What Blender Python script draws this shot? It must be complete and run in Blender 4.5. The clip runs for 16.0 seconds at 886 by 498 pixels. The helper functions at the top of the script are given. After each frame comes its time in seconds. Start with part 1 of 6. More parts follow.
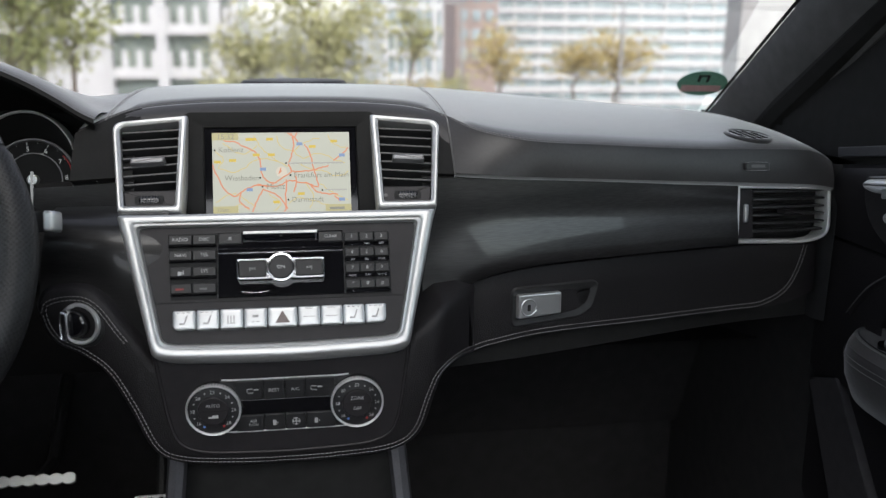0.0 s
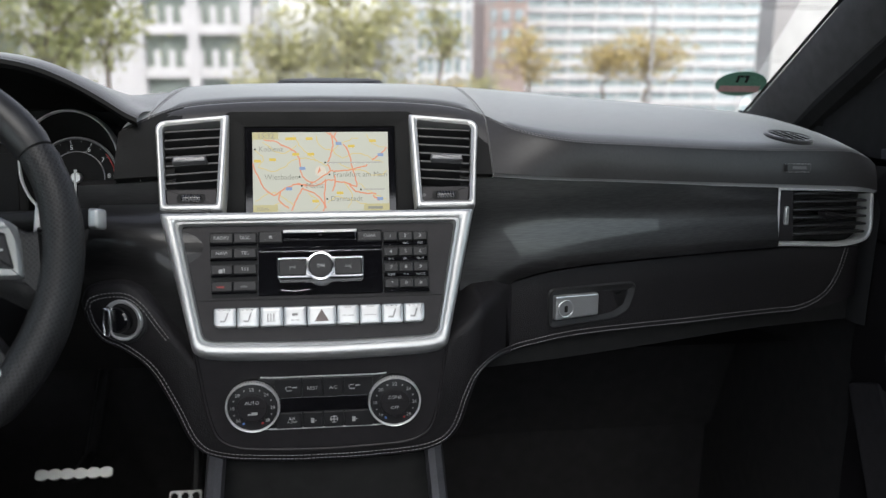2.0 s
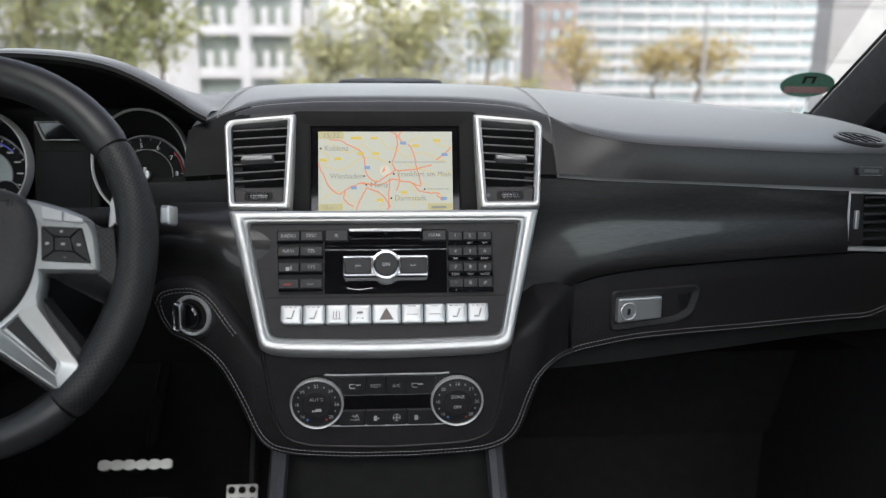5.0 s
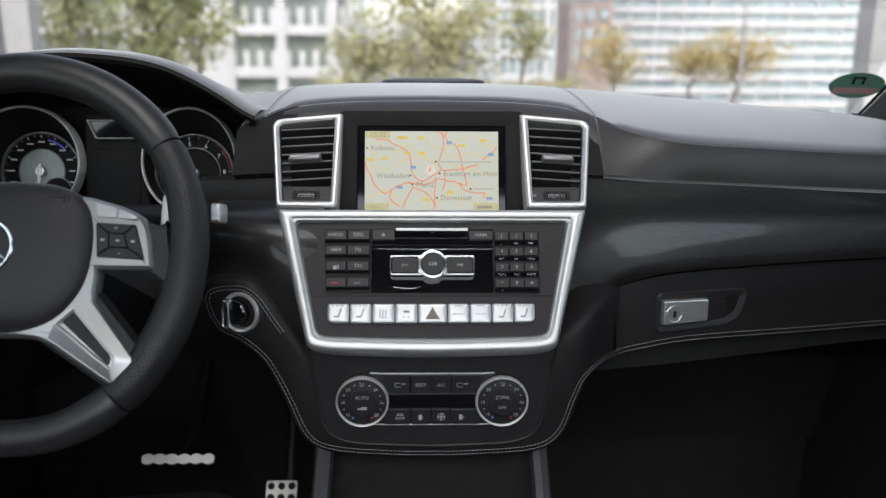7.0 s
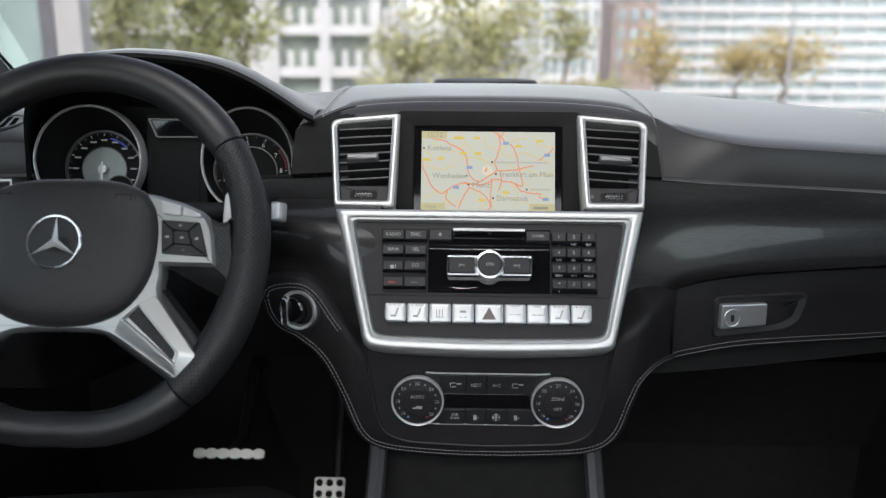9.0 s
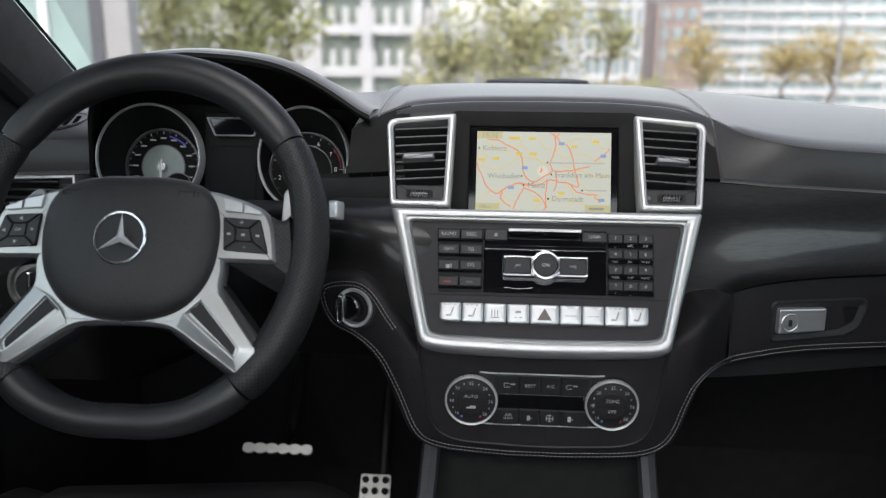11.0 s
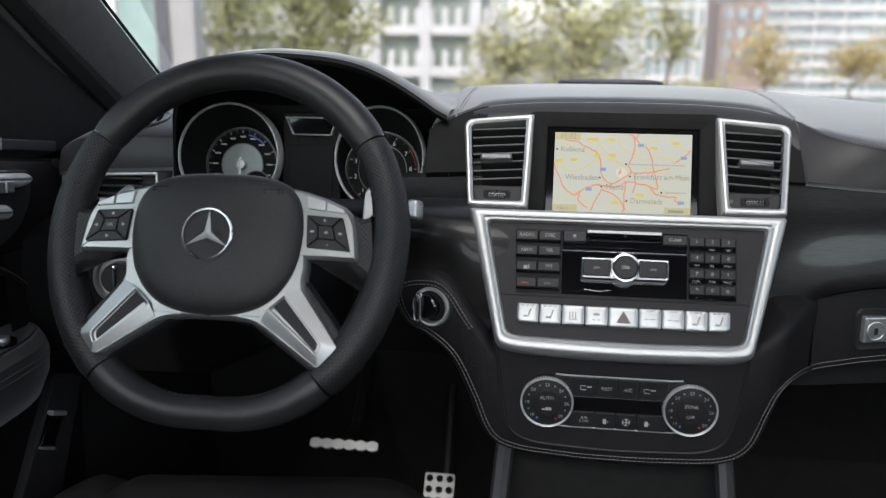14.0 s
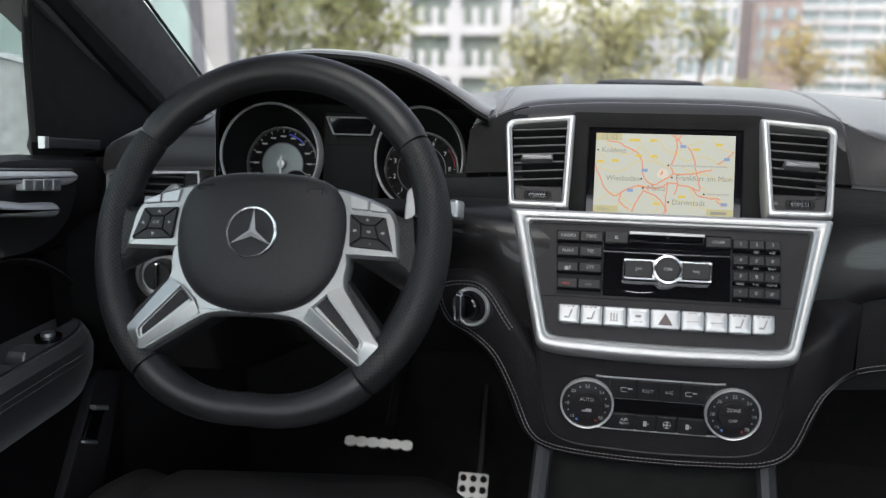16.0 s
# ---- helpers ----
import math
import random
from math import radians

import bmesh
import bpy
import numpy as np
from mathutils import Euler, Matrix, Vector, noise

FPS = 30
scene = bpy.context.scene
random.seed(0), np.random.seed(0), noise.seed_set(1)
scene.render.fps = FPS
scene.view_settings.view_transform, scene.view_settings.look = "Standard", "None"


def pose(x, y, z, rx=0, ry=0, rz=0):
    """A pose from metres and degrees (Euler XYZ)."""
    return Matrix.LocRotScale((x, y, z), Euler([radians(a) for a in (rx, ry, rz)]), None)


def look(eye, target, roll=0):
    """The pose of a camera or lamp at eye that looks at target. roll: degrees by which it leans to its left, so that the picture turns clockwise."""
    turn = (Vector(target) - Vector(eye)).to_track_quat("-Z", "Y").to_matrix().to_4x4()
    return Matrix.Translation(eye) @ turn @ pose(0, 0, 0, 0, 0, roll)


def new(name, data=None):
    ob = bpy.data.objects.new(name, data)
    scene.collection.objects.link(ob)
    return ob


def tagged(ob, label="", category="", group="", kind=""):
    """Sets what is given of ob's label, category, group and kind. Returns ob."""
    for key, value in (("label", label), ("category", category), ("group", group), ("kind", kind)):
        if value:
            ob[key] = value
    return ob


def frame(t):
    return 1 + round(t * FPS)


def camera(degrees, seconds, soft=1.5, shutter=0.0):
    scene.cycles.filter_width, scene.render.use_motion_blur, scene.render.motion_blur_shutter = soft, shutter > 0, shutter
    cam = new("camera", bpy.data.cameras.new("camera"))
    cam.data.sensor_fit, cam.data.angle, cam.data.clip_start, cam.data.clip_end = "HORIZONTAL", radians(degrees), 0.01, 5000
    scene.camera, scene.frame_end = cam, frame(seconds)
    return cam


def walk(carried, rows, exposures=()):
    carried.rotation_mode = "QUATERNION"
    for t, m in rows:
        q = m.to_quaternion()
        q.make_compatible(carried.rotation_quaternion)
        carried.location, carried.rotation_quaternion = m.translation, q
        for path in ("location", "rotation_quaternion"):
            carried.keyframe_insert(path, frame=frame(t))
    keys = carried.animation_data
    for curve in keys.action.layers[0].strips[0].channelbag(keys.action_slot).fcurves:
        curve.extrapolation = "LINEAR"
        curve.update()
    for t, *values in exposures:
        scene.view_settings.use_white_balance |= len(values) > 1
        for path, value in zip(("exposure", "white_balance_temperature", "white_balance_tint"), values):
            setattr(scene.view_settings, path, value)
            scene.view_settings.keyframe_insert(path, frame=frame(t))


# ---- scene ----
cam = camera(55.45, 16.0, soft=1.25)
PATH = [
    (0.0, (0.0354, -0.9922, 1.4115), (0.3343, 0.9223, 0.9162), 0.48),
    (0.5, (0.0324, -0.9920, 1.4114), (0.3142, 0.9251, 0.9163), 0.48),
    (1.0, (0.0298, -0.9915, 1.4116), (0.2959, 0.9278, 0.9160), 0.48),
    (1.5, (0.0267, -0.9911, 1.4116), (0.2769, 0.9303, 0.9158), 0.48),
    (2.0, (0.0237, -0.9905, 1.4116), (0.2581, 0.9328, 0.9155), 0.47),
    (2.5, (0.0205, -0.9899, 1.4113), (0.2381, 0.9353, 0.9153), 0.45),
    (3.0, (0.0173, -0.9893, 1.4110), (0.2170, 0.9380, 0.9154), 0.43),
    (3.5, (0.0135, -0.9891, 1.4109), (0.1934, 0.9402, 0.9153), 0.43),
    (4.0, (0.0102, -0.9888, 1.4109), (0.1721, 0.9420, 0.9153), 0.44),
    (6.5, (-0.0072, -0.9880, 1.4109), (0.0637, 0.9481, 0.9145), 0.40),
    (7.0, (-0.0113, -0.9879, 1.4109), (0.0390, 0.9488, 0.9142), 0.41),
    (7.5, (-0.0158, -0.9878, 1.4109), (0.0118, 0.9493, 0.9141), 0.34),
    (8.0, (-0.0200, -0.9880, 1.4109), (-0.0153, 0.9492, 0.9139), 0.36),
    (8.5, (-0.0248, -0.9882, 1.4110), (-0.0452, 0.9489, 0.9138), 0.36),
    (9.0, (-0.0293, -0.9887, 1.4112), (-0.0736, 0.9480, 0.9139), 0.36),
    (11.5, (-0.0512, -0.9920, 1.4119), (-0.2101, 0.9382, 0.9131), 0.35),
    (12.0, (-0.0553, -0.9926, 1.4116), (-0.2370, 0.9358, 0.9135), 0.30),
    (12.5, (-0.0598, -0.9934, 1.4116), (-0.2644, 0.9328, 0.9137), 0.31),
    (13.0, (-0.0639, -0.9942, 1.4117), (-0.2890, 0.9296, 0.9134), 0.33),
    (13.5, (-0.0680, -0.9947, 1.4120), (-0.3129, 0.9264, 0.9130), 0.36),
    (14.0, (-0.0717, -0.9958, 1.4119), (-0.3364, 0.9228, 0.9129), 0.35),
    (14.5, (-0.0753, -0.9967, 1.4123), (-0.3595, 0.9188, 0.9123), 0.33),
    (15.0, (-0.0787, -0.9979, 1.4123), (-0.3801, 0.9150, 0.9125), 0.31),
    (15.5, (-0.0816, -0.9990, 1.4124), (-0.3987, 0.9114, 0.9127), 0.31),
    (16.0, (-0.0845, -0.9995, 1.4123), (-0.4159, 0.9086, 0.9129), 0.31),
]
walk(cam, [(t, look(eye, target, roll)) for t, eye, target, roll in PATH])
cam.data.dof.use_dof = True
cam.data.dof.focus_distance = 1.02
cam.data.dof.aperture_fstop = 4.4

# ---- light ----
world = bpy.data.worlds.new("sky")
scene.world = world
world.use_nodes = True
wn = world.node_tree.nodes
sky = wn.new("ShaderNodeTexSky")
sky.sky_type, sky.sun_disc = "NISHITA", False
sky.sun_elevation, sky.sun_rotation = radians(47), radians(186)
sky.air_density, sky.dust_density = 1.0, 1.5
grey = wn.new("ShaderNodeHueSaturation")
grey.inputs["Saturation"].default_value = 0.45
world.node_tree.links.new(sky.outputs[0], grey.inputs["Color"])
world.node_tree.links.new(grey.outputs[0], wn["Background"].inputs[0])
wn["Background"].inputs[1].default_value = 0.15
sun = new("sun", bpy.data.lights.new("sun", "SUN"))
sun.data.energy, sun.data.angle, sun.data.color = 0.8, radians(40), (1.0, 0.97, 0.93)
sun.matrix_world = look((-1.5, -14, 16), (0, 0, 0))
scene.view_settings.exposure = 1.58


# ---- materials ----
def material(name, base, rough=0.5, metal=0.0, grain=0.0, grain_size=400.0, bump=0.0, bump_size=600.0, kind="noise",
             coat=0.0, vary=0.15, spec=0.5, emit=None, emit_strength=0.0, stretch=(1, 1, 1), tint=None, island=0.0, sheen=0.0):
    m = bpy.data.materials.new(name)
    m.use_nodes = True
    nt = m.node_tree
    n, l = nt.nodes, nt.links
    b = n["Principled BSDF"]
    b.inputs["Roughness"].default_value = rough
    b.inputs["Metallic"].default_value = metal
    b.inputs["Specular IOR Level"].default_value = spec
    b.inputs["Coat Weight"].default_value = coat
    b.inputs["Coat Roughness"].default_value = 0.04
    co = n.new("ShaderNodeTexCoord")
    mp = n.new("ShaderNodeMapping")
    mp.inputs["Scale"].default_value = stretch
    l.new(co.outputs["Object"], mp.inputs[0])
    fine = n.new("ShaderNodeTexNoise")
    fine.inputs["Scale"].default_value, fine.inputs["Detail"].default_value = grain_size, 4
    wide = n.new("ShaderNodeTexNoise")
    wide.inputs["Scale"].default_value, wide.inputs["Detail"].default_value = grain_size / 24, 3
    l.new(mp.outputs[0], fine.inputs[0])
    l.new(mp.outputs[0], wide.inputs[0])
    ramp = n.new("ShaderNodeValToRGB")
    other = tint or tuple(c * (1 + 2 * vary) for c in base)
    ramp.color_ramp.elements[0].position, ramp.color_ramp.elements[1].position = 0.35, 0.68
    ramp.color_ramp.elements[0].color = (*[c * (1 - vary) for c in base], 1)
    ramp.color_ramp.elements[1].color = (*other, 1)
    add = n.new("ShaderNodeMath")
    add.operation = "MULTIPLY_ADD"
    add.inputs[1].default_value, add.inputs[2].default_value = 0.5, 0.0
    l.new(fine.outputs[0], add.inputs[0])
    half = n.new("ShaderNodeMath")
    half.operation = "MULTIPLY_ADD"
    half.inputs[1].default_value = 0.5
    l.new(wide.outputs[0], half.inputs[0])
    l.new(add.outputs[0], half.inputs[2])
    l.new(half.outputs[0], ramp.inputs[0])
    colour = ramp.outputs[0]
    if island:
        geo = n.new("ShaderNodeNewGeometry")
        hsv = n.new("ShaderNodeHueSaturation")
        val = n.new("ShaderNodeMath")
        val.operation = "MULTIPLY_ADD"
        val.inputs[1].default_value, val.inputs[2].default_value = island, 1 - island / 2
        l.new(geo.outputs["Random Per Island"], val.inputs[0])
        l.new(val.outputs[0], hsv.inputs["Value"])
        l.new(colour, hsv.inputs["Color"])
        colour = hsv.outputs[0]
    l.new(colour, b.inputs["Base Color"])
    if grain:
        rr = n.new("ShaderNodeMath")
        rr.operation = "MULTIPLY_ADD"
        rr.inputs[1].default_value, rr.inputs[2].default_value = grain, rough - grain / 2
        l.new(wide.outputs[0], rr.inputs[0])
        l.new(rr.outputs[0], b.inputs["Roughness"])
    if bump:
        bp = n.new("ShaderNodeBump")
        bp.inputs["Strength"].default_value = bump
        bp.inputs["Distance"].default_value = 0.0006
        if kind == "noise":
            l.new(fine.outputs[0], bp.inputs["Height"])
        else:
            vo = n.new("ShaderNodeTexVoronoi")
            vo.inputs["Scale"].default_value = bump_size
            vo.feature = "F1"
            if kind == "holes":
                vo.inputs["Randomness"].default_value = 0.0
            turn = n.new("ShaderNodeMapping")
            turn.inputs["Rotation"].default_value = (0, 0, radians(45) if kind == "holes" else 0)
            l.new(co.outputs["UV" if kind == "holes" else "Object"], turn.inputs[0])
            l.new(turn.outputs[0], vo.inputs[0])
            if kind == "holes":
                cut = n.new("ShaderNodeValToRGB")
                cut.color_ramp.elements[0].position, cut.color_ramp.elements[1].position = 0.29, 0.37
                l.new(vo.outputs["Distance"], cut.inputs[0])
                l.new(cut.outputs[0], bp.inputs["Height"])
                bp.inputs["Distance"].default_value = 0.0012
                mul = n.new("ShaderNodeMixRGB")
                mul.blend_type = "MULTIPLY"
                mul.inputs[0].default_value = 1.0
                l.new(colour, mul.inputs[1])
                l.new(cut.outputs[0], mul.inputs[2])
                l.new(mul.outputs[0], b.inputs["Base Color"])
            else:
                l.new(vo.outputs["Distance"], bp.inputs["Height"])
        l.new(bp.outputs[0], b.inputs["Normal"])
    if emit:
        b.inputs["Emission Color"].default_value = (*emit, 1)
        b.inputs["Emission Strength"].default_value = emit_strength
    b.inputs["Sheen Weight"].default_value = sheen
    b.inputs["Sheen Roughness"].default_value = 0.35
    return m


LEATHER = material("black_leather", (0.0112, 0.0103, 0.0113), 0.5, spec=0.24, bump=0.5, bump_size=750, kind="cells", grain=0.12, grain_size=300)
PAD = material("dash_leather", (0.020, 0.019, 0.020), 0.42, bump=0.10, bump_size=900, kind="cells", grain=0.06, grain_size=260, spec=0.45, sheen=0.95)
HUBHIDE = material("airbag_leather", (0.020, 0.019, 0.020), 0.46, spec=0.4, bump=0.4, bump_size=800, kind="cells", grain=0.1, grain_size=300, sheen=0.32)
PERF = material("perforated_leather", (0.017, 0.017, 0.018), 0.5, bump=1.0, bump_size=285, kind="holes", grain=0.1, grain_size=300)
SMOOTH = material("smooth_leather", (0.015, 0.015, 0.016), 0.4, bump=0.12, bump_size=1200, kind="cells", grain=0.1, grain_size=300)
ARMREST = material("armrest_leather", (0.032, 0.031, 0.033), 0.42, bump=0.12, bump_size=1200, kind="cells", grain=0.1, grain_size=300, sheen=0.35)
PLASTIC = material("black_plastic", (0.017, 0.017, 0.018), 0.5, spec=0.35, bump=0.15, grain_size=1500, grain=0.1)
PANEL = material("charcoal_panel", (0.0158, 0.0143, 0.0158), 0.5, bump=0.05, grain_size=1800, spec=0.3)
KEY = material("soft_black_key", (0.015, 0.015, 0.016), 0.42, spec=0.4, grain_size=900)
GLOSS = material("gloss_black", (0.004, 0.004, 0.005), 0.07, coat=0.5, grain_size=40)
WOOD = material("black_ash_veneer", (0.006, 0.006, 0.0065), 0.3, coat=0.6, grain_size=46, stretch=(0.35, 6, 16), vary=0.5, tint=(0.030, 0.029, 0.030), bump=0.02)
GLOSSWOOD = material("dark_veneer", (0.005, 0.005, 0.0055), 0.35, coat=0.22, grain_size=46, stretch=(0.35, 6, 16), vary=0.5, tint=(0.018, 0.0175, 0.018), spec=0.3)
SILVER = material("satin_silver", (0.575, 0.58, 0.575), 0.40, metal=0.8, grain=0.08, grain_size=700, vary=0.04)
CHROME = material("chrome", (0.82, 0.82, 0.83), 0.18, metal=1.0, grain_size=500, vary=0.03)
KEYSILVER = material("silver_key", (0.54, 0.55, 0.555), 0.38, metal=0.85, grain_size=1200, vary=0.04, bump=0.03)
RINGMETAL = material("bright_ring_metal", (0.72, 0.72, 0.72), 0.42, metal=0.6, grain_size=900, vary=0.04)
GREYRAIL = material("grey_trim", (0.05, 0.05, 0.055), 0.4, metal=0.4, grain_size=500)
THREAD = material("grey_thread", (0.2, 0.195, 0.195), 0.8, grain_size=2000)
PRINT = material("grey_print", (0.36, 0.36, 0.36), 0.6, grain_size=900)
KEYPRINT = material("key_print", (0.2, 0.2, 0.2), 0.6, grain_size=900)
DARKPRINT = material("dark_print", (0.1, 0.1, 0.1), 0.6, grain_size=900)
REDPRINT = material("red_print", (0.3, 0.03, 0.03), 0.6, grain_size=900)
BLUEDOT = material("blue_print", (0.1, 0.2, 0.5), 0.6, grain_size=900)
RUBBER = material("rubber", (0.016, 0.016, 0.016), 0.8, grain_size=800, bump=0.2, spec=0.25)
CARPET = material("black_carpet", (0.024, 0.0235, 0.024), 0.95, grain_size=900, bump=0.8, spec=0.2)
# paler than the other black plastics, in place of side-window light on the card
CARD = material("door_card_plastic", (0.036, 0.034, 0.036), 0.6, bump=0.15, grain_size=1500, spec=0.3)
SEATHIDE = material("seat_leather", (0.022, 0.021, 0.022), 0.48, spec=0.4, bump=0.4, bump_size=700, kind="cells", grain=0.12, grain_size=300)
LINING = material("headlining", (0.016, 0.016, 0.016), 0.9, grain_size=1200, bump=0.4, spec=0.15)
PILLAR = material("pillar_fabric", (0.06, 0.059, 0.059), 0.85, grain_size=1200, bump=0.4)
DIAL = material("dial_face", (0.007, 0.007, 0.0075), 0.6, grain_size=900, spec=0.15)
VOID = material("slot_black", (0.003, 0.003, 0.003), 0.9, grain_size=600, spec=0.02)
SPOKE = material("spoke_silver", (0.42, 0.43, 0.425), 0.36, metal=0.85, grain=0.08, grain_size=700, vary=0.04)
# near-black, also stands in for shade under the hood and behind the wheel
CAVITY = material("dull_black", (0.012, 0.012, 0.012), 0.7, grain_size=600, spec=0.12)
TAB = material("tab_grey", (0.17, 0.17, 0.175), 0.35, metal=0.5, grain_size=900)
SLAT = material("slat_plastic", (0.02, 0.02, 0.021), 0.32, grain_size=900)
RINGGREY = material("dial_ring_grey", (0.14, 0.14, 0.145), 0.4, metal=0.5, grain_size=900)
DIALSILVER = material("dial_silver", (0.30, 0.34, 0.33), 0.45, metal=0.2, grain_size=900)
WHITEPAINT = material("silver_grey_paint", (0.36, 0.38, 0.38), 0.25, coat=0.6, grain_size=60)


def glow(name, c, s):
    m = bpy.data.materials.new(name)
    m.use_nodes = True
    n, l = m.node_tree.nodes, m.node_tree.links
    b = n["Principled BSDF"]
    b.inputs["Base Color"].default_value = (0.02, 0.02, 0.02, 1)
    b.inputs["Roughness"].default_value = 0.3
    b.inputs["Emission Color"].default_value = (*c, 1)
    b.inputs["Emission Strength"].default_value = s * 0.32
    return m


MAPBASE = glow("map_land", (0.70, 0.72, 0.61), 0.78)
MAPRED = glow("map_motorway", (0.93, 0.33, 0.17), 0.8)
MAPYEL = glow("map_road", (0.9, 0.72, 0.26), 0.75)
MAPTXT = glow("map_text", (0.36, 0.36, 0.30), 0.7)
MAPBLUE = glow("map_shield_blue", (0.3, 0.45, 0.75), 0.7)
MAPGOLD = glow("map_shield_yellow", (0.9, 0.66, 0.08), 0.75)
MAPBAR = glow("map_bar", (0.72, 0.66, 0.33), 0.7)
DIMPRINT = glow("dim_dial_print", (0.7, 0.75, 0.75), 0.16)
DIALPRINT = glow("lit_dial_print", (0.8, 0.85, 0.85), 0.32)
BLUEGLOW = glow("gauge_blue", (0.1, 0.12, 0.6), 0.35)


def glass_material(name, tint, gloss):
    m = bpy.data.materials.new(name)
    m.use_nodes = True
    n, l = m.node_tree.nodes, m.node_tree.links
    n.remove(n["Principled BSDF"])
    t, g, mix = n.new("ShaderNodeBsdfTransparent"), n.new("ShaderNodeBsdfGlossy"), n.new("ShaderNodeMixShader")
    t.inputs[0].default_value = (*tint, 1)
    g.inputs["Roughness"].default_value = 0.02
    mix.inputs[0].default_value = gloss
    l.new(t.outputs[0], mix.inputs[1])
    l.new(g.outputs[0], mix.inputs[2])
    l.new(mix.outputs[0], n["Material Output"].inputs[0])
    return m


GLASS = glass_material("windscreen_glass", (0.91, 0.90, 0.905), 0.08)
SIDEGLASS = glass_material("side_glass", (0.78, 0.815, 0.80), 0.05)


# ---- mesh tools ----
def frame_of(o, v, u=(1, 0, 0)):
    """Local axes u, v and the normal w at the point o."""
    u, v = Vector(u).normalized(), Vector(v).normalized()
    w = u.cross(v)
    return Matrix(((u.x, v.x, w.x, o[0]), (u.y, v.y, w.y, o[1]), (u.z, v.z, w.z, o[2]), (0, 0, 0, 1)))


def thing(name, at, label, category, group="", kind=""):
    e = new(name)
    e.location = at
    e.empty_display_size = 0.05
    return tagged(e, label, category, group, kind)


def part(name, bm, mat, parent=None, label="", smooth=35, kind=""):
    me = bpy.data.meshes.new(name)
    bmesh.ops.recalc_face_normals(bm, faces=bm.faces[:])
    caps = bm.faces.layers.int.get("cap")
    bm.edges.index_update()
    sharp = sorted({e.index for f in bm.faces if f[caps] for e in f.edges}) if caps else []
    bm.to_mesh(me)
    bm.free()
    if smooth:
        me.polygons.foreach_set("use_smooth", [True] * len(me.polygons))
        me.set_sharp_from_angle(angle=radians(smooth))
        for i in sharp:
            me.edges[i].use_edge_sharp = True
    me.materials.append(mat)
    ob = new(name, me)
    if parent:
        ob.parent = parent
        if parent.type == "EMPTY":
            ob.matrix_parent_inverse = Matrix.Translation(parent.location).inverted()
    return tagged(ob, label, kind=kind)


def rounded(pts, r, n=4):
    """A polygon with rounded corners."""
    out, k = [], len(pts)
    radii = r if isinstance(r, (list, tuple)) else [r] * k
    for i in range(k):
        p, a, b = Vector(pts[i]), Vector(pts[i - 1]), Vector(pts[(i + 1) % k])
        d1, d2 = a - p, b - p
        s, e = p + d1.normalized() * min(radii[i], d1.length * 0.48), p + d2.normalized() * min(radii[i], d2.length * 0.48)
        for j in range(n + 1):
            t = j / n
            out.append(tuple(s * (1 - t) ** 2 + p * 2 * t * (1 - t) + e * t * t))
    return out


def inset(pts, d):
    """The polygon moved inwards by d."""
    k = len(pts)
    area = sum(pts[i - 1][0] * pts[i][1] - pts[i][0] * pts[i - 1][1] for i in range(k))
    sg = 1 if area > 0 else -1
    out = []
    for i in range(k):
        p, a, b = Vector(pts[i]), Vector(pts[i - 1]), Vector(pts[(i + 1) % k])
        e1, e2 = p - a, b - p
        if e1.length < 1e-9 or e2.length < 1e-9:
            e1 = e2 = (b - a)
        n1, n2 = Vector((-e1.y, e1.x)).normalized(), Vector((-e2.y, e2.x)).normalized()
        m = n1 + n2
        m = m / max(m.length_squared / 2, 0.5) if m.length > 1e-6 else n1
        out.append(tuple(p + m * d * sg))
    return out


def loft(rings, m=None, cap0=True, cap1=True, bm=None, closed=True):
    """Skins rings of (polygon, w) with equal counts."""
    bm = bm or bmesh.new()
    caps = bm.faces.layers.int.get("cap") or bm.faces.layers.int.new("cap")
    rows = []
    for poly, w in rings:
        rows.append([bm.verts.new((p[0], p[1], w if len(p) < 3 else p[2])) for p in poly])
    k = len(rows[0])
    for a, b in zip(rows, rows[1:]):
        for i in range(k if closed else k - 1):
            j = (i + 1) % k
            bm.faces.new((a[i], a[j], b[j], b[i]))
    if cap0:
        bm.faces.new(rows[0][::-1])[caps] = 1
    if cap1:
        bm.faces.new(rows[-1])[caps] = 1
    if m is not None:
        bmesh.ops.transform(bm, matrix=m, verts=[v for r in rows for v in r])
    return bm


def slab(poly, w0, w1, b, m, bm=None):
    """A plate with a rounded front edge."""
    return loft([(poly, w0), (poly, w1 - b), (inset(poly, b * 0.35), w1 - b * 0.3), (inset(poly, b), w1)], m, bm=bm)


def rect(u0, v0, u1, v1, r=0.0, n=3):
    p = [(u0, v0), (u1, v0), (u1, v1), (u0, v1)]
    return rounded(p, r, n) if r else p


def lerp(a, b, t):
    return [tuple(x + (y - x) * t for x, y in zip(p, q)) for p, q in zip(a, b)]


def circle(r, n=40, c=(0, 0)):
    return [(c[0] + r * math.cos(2 * math.pi * i / n), c[1] + r * math.sin(2 * math.pi * i / n)) for i in range(n)]


def curve(pts, n=8, closed=False):
    """A smooth line through the points."""
    p = [Vector(q) for q in pts]
    k, out = len(p), []
    for i in range(k if closed else k - 1):
        a, b, c, d = (p[(i - 1) % k], p[i], p[(i + 1) % k], p[(i + 2) % k]) if closed else (p[max(i - 1, 0)], p[i], p[i + 1], p[min(i + 2, k - 1)])
        for j in range(n):
            t = j / n
            out.append(0.5 * ((2 * b) + (c - a) * t + (2 * a - 5 * b + 4 * c - d) * t * t + (3 * b - a - 3 * c + d) * t ** 3))
    if not closed:
        out.append(p[-1])
    return [tuple(q) for q in out]


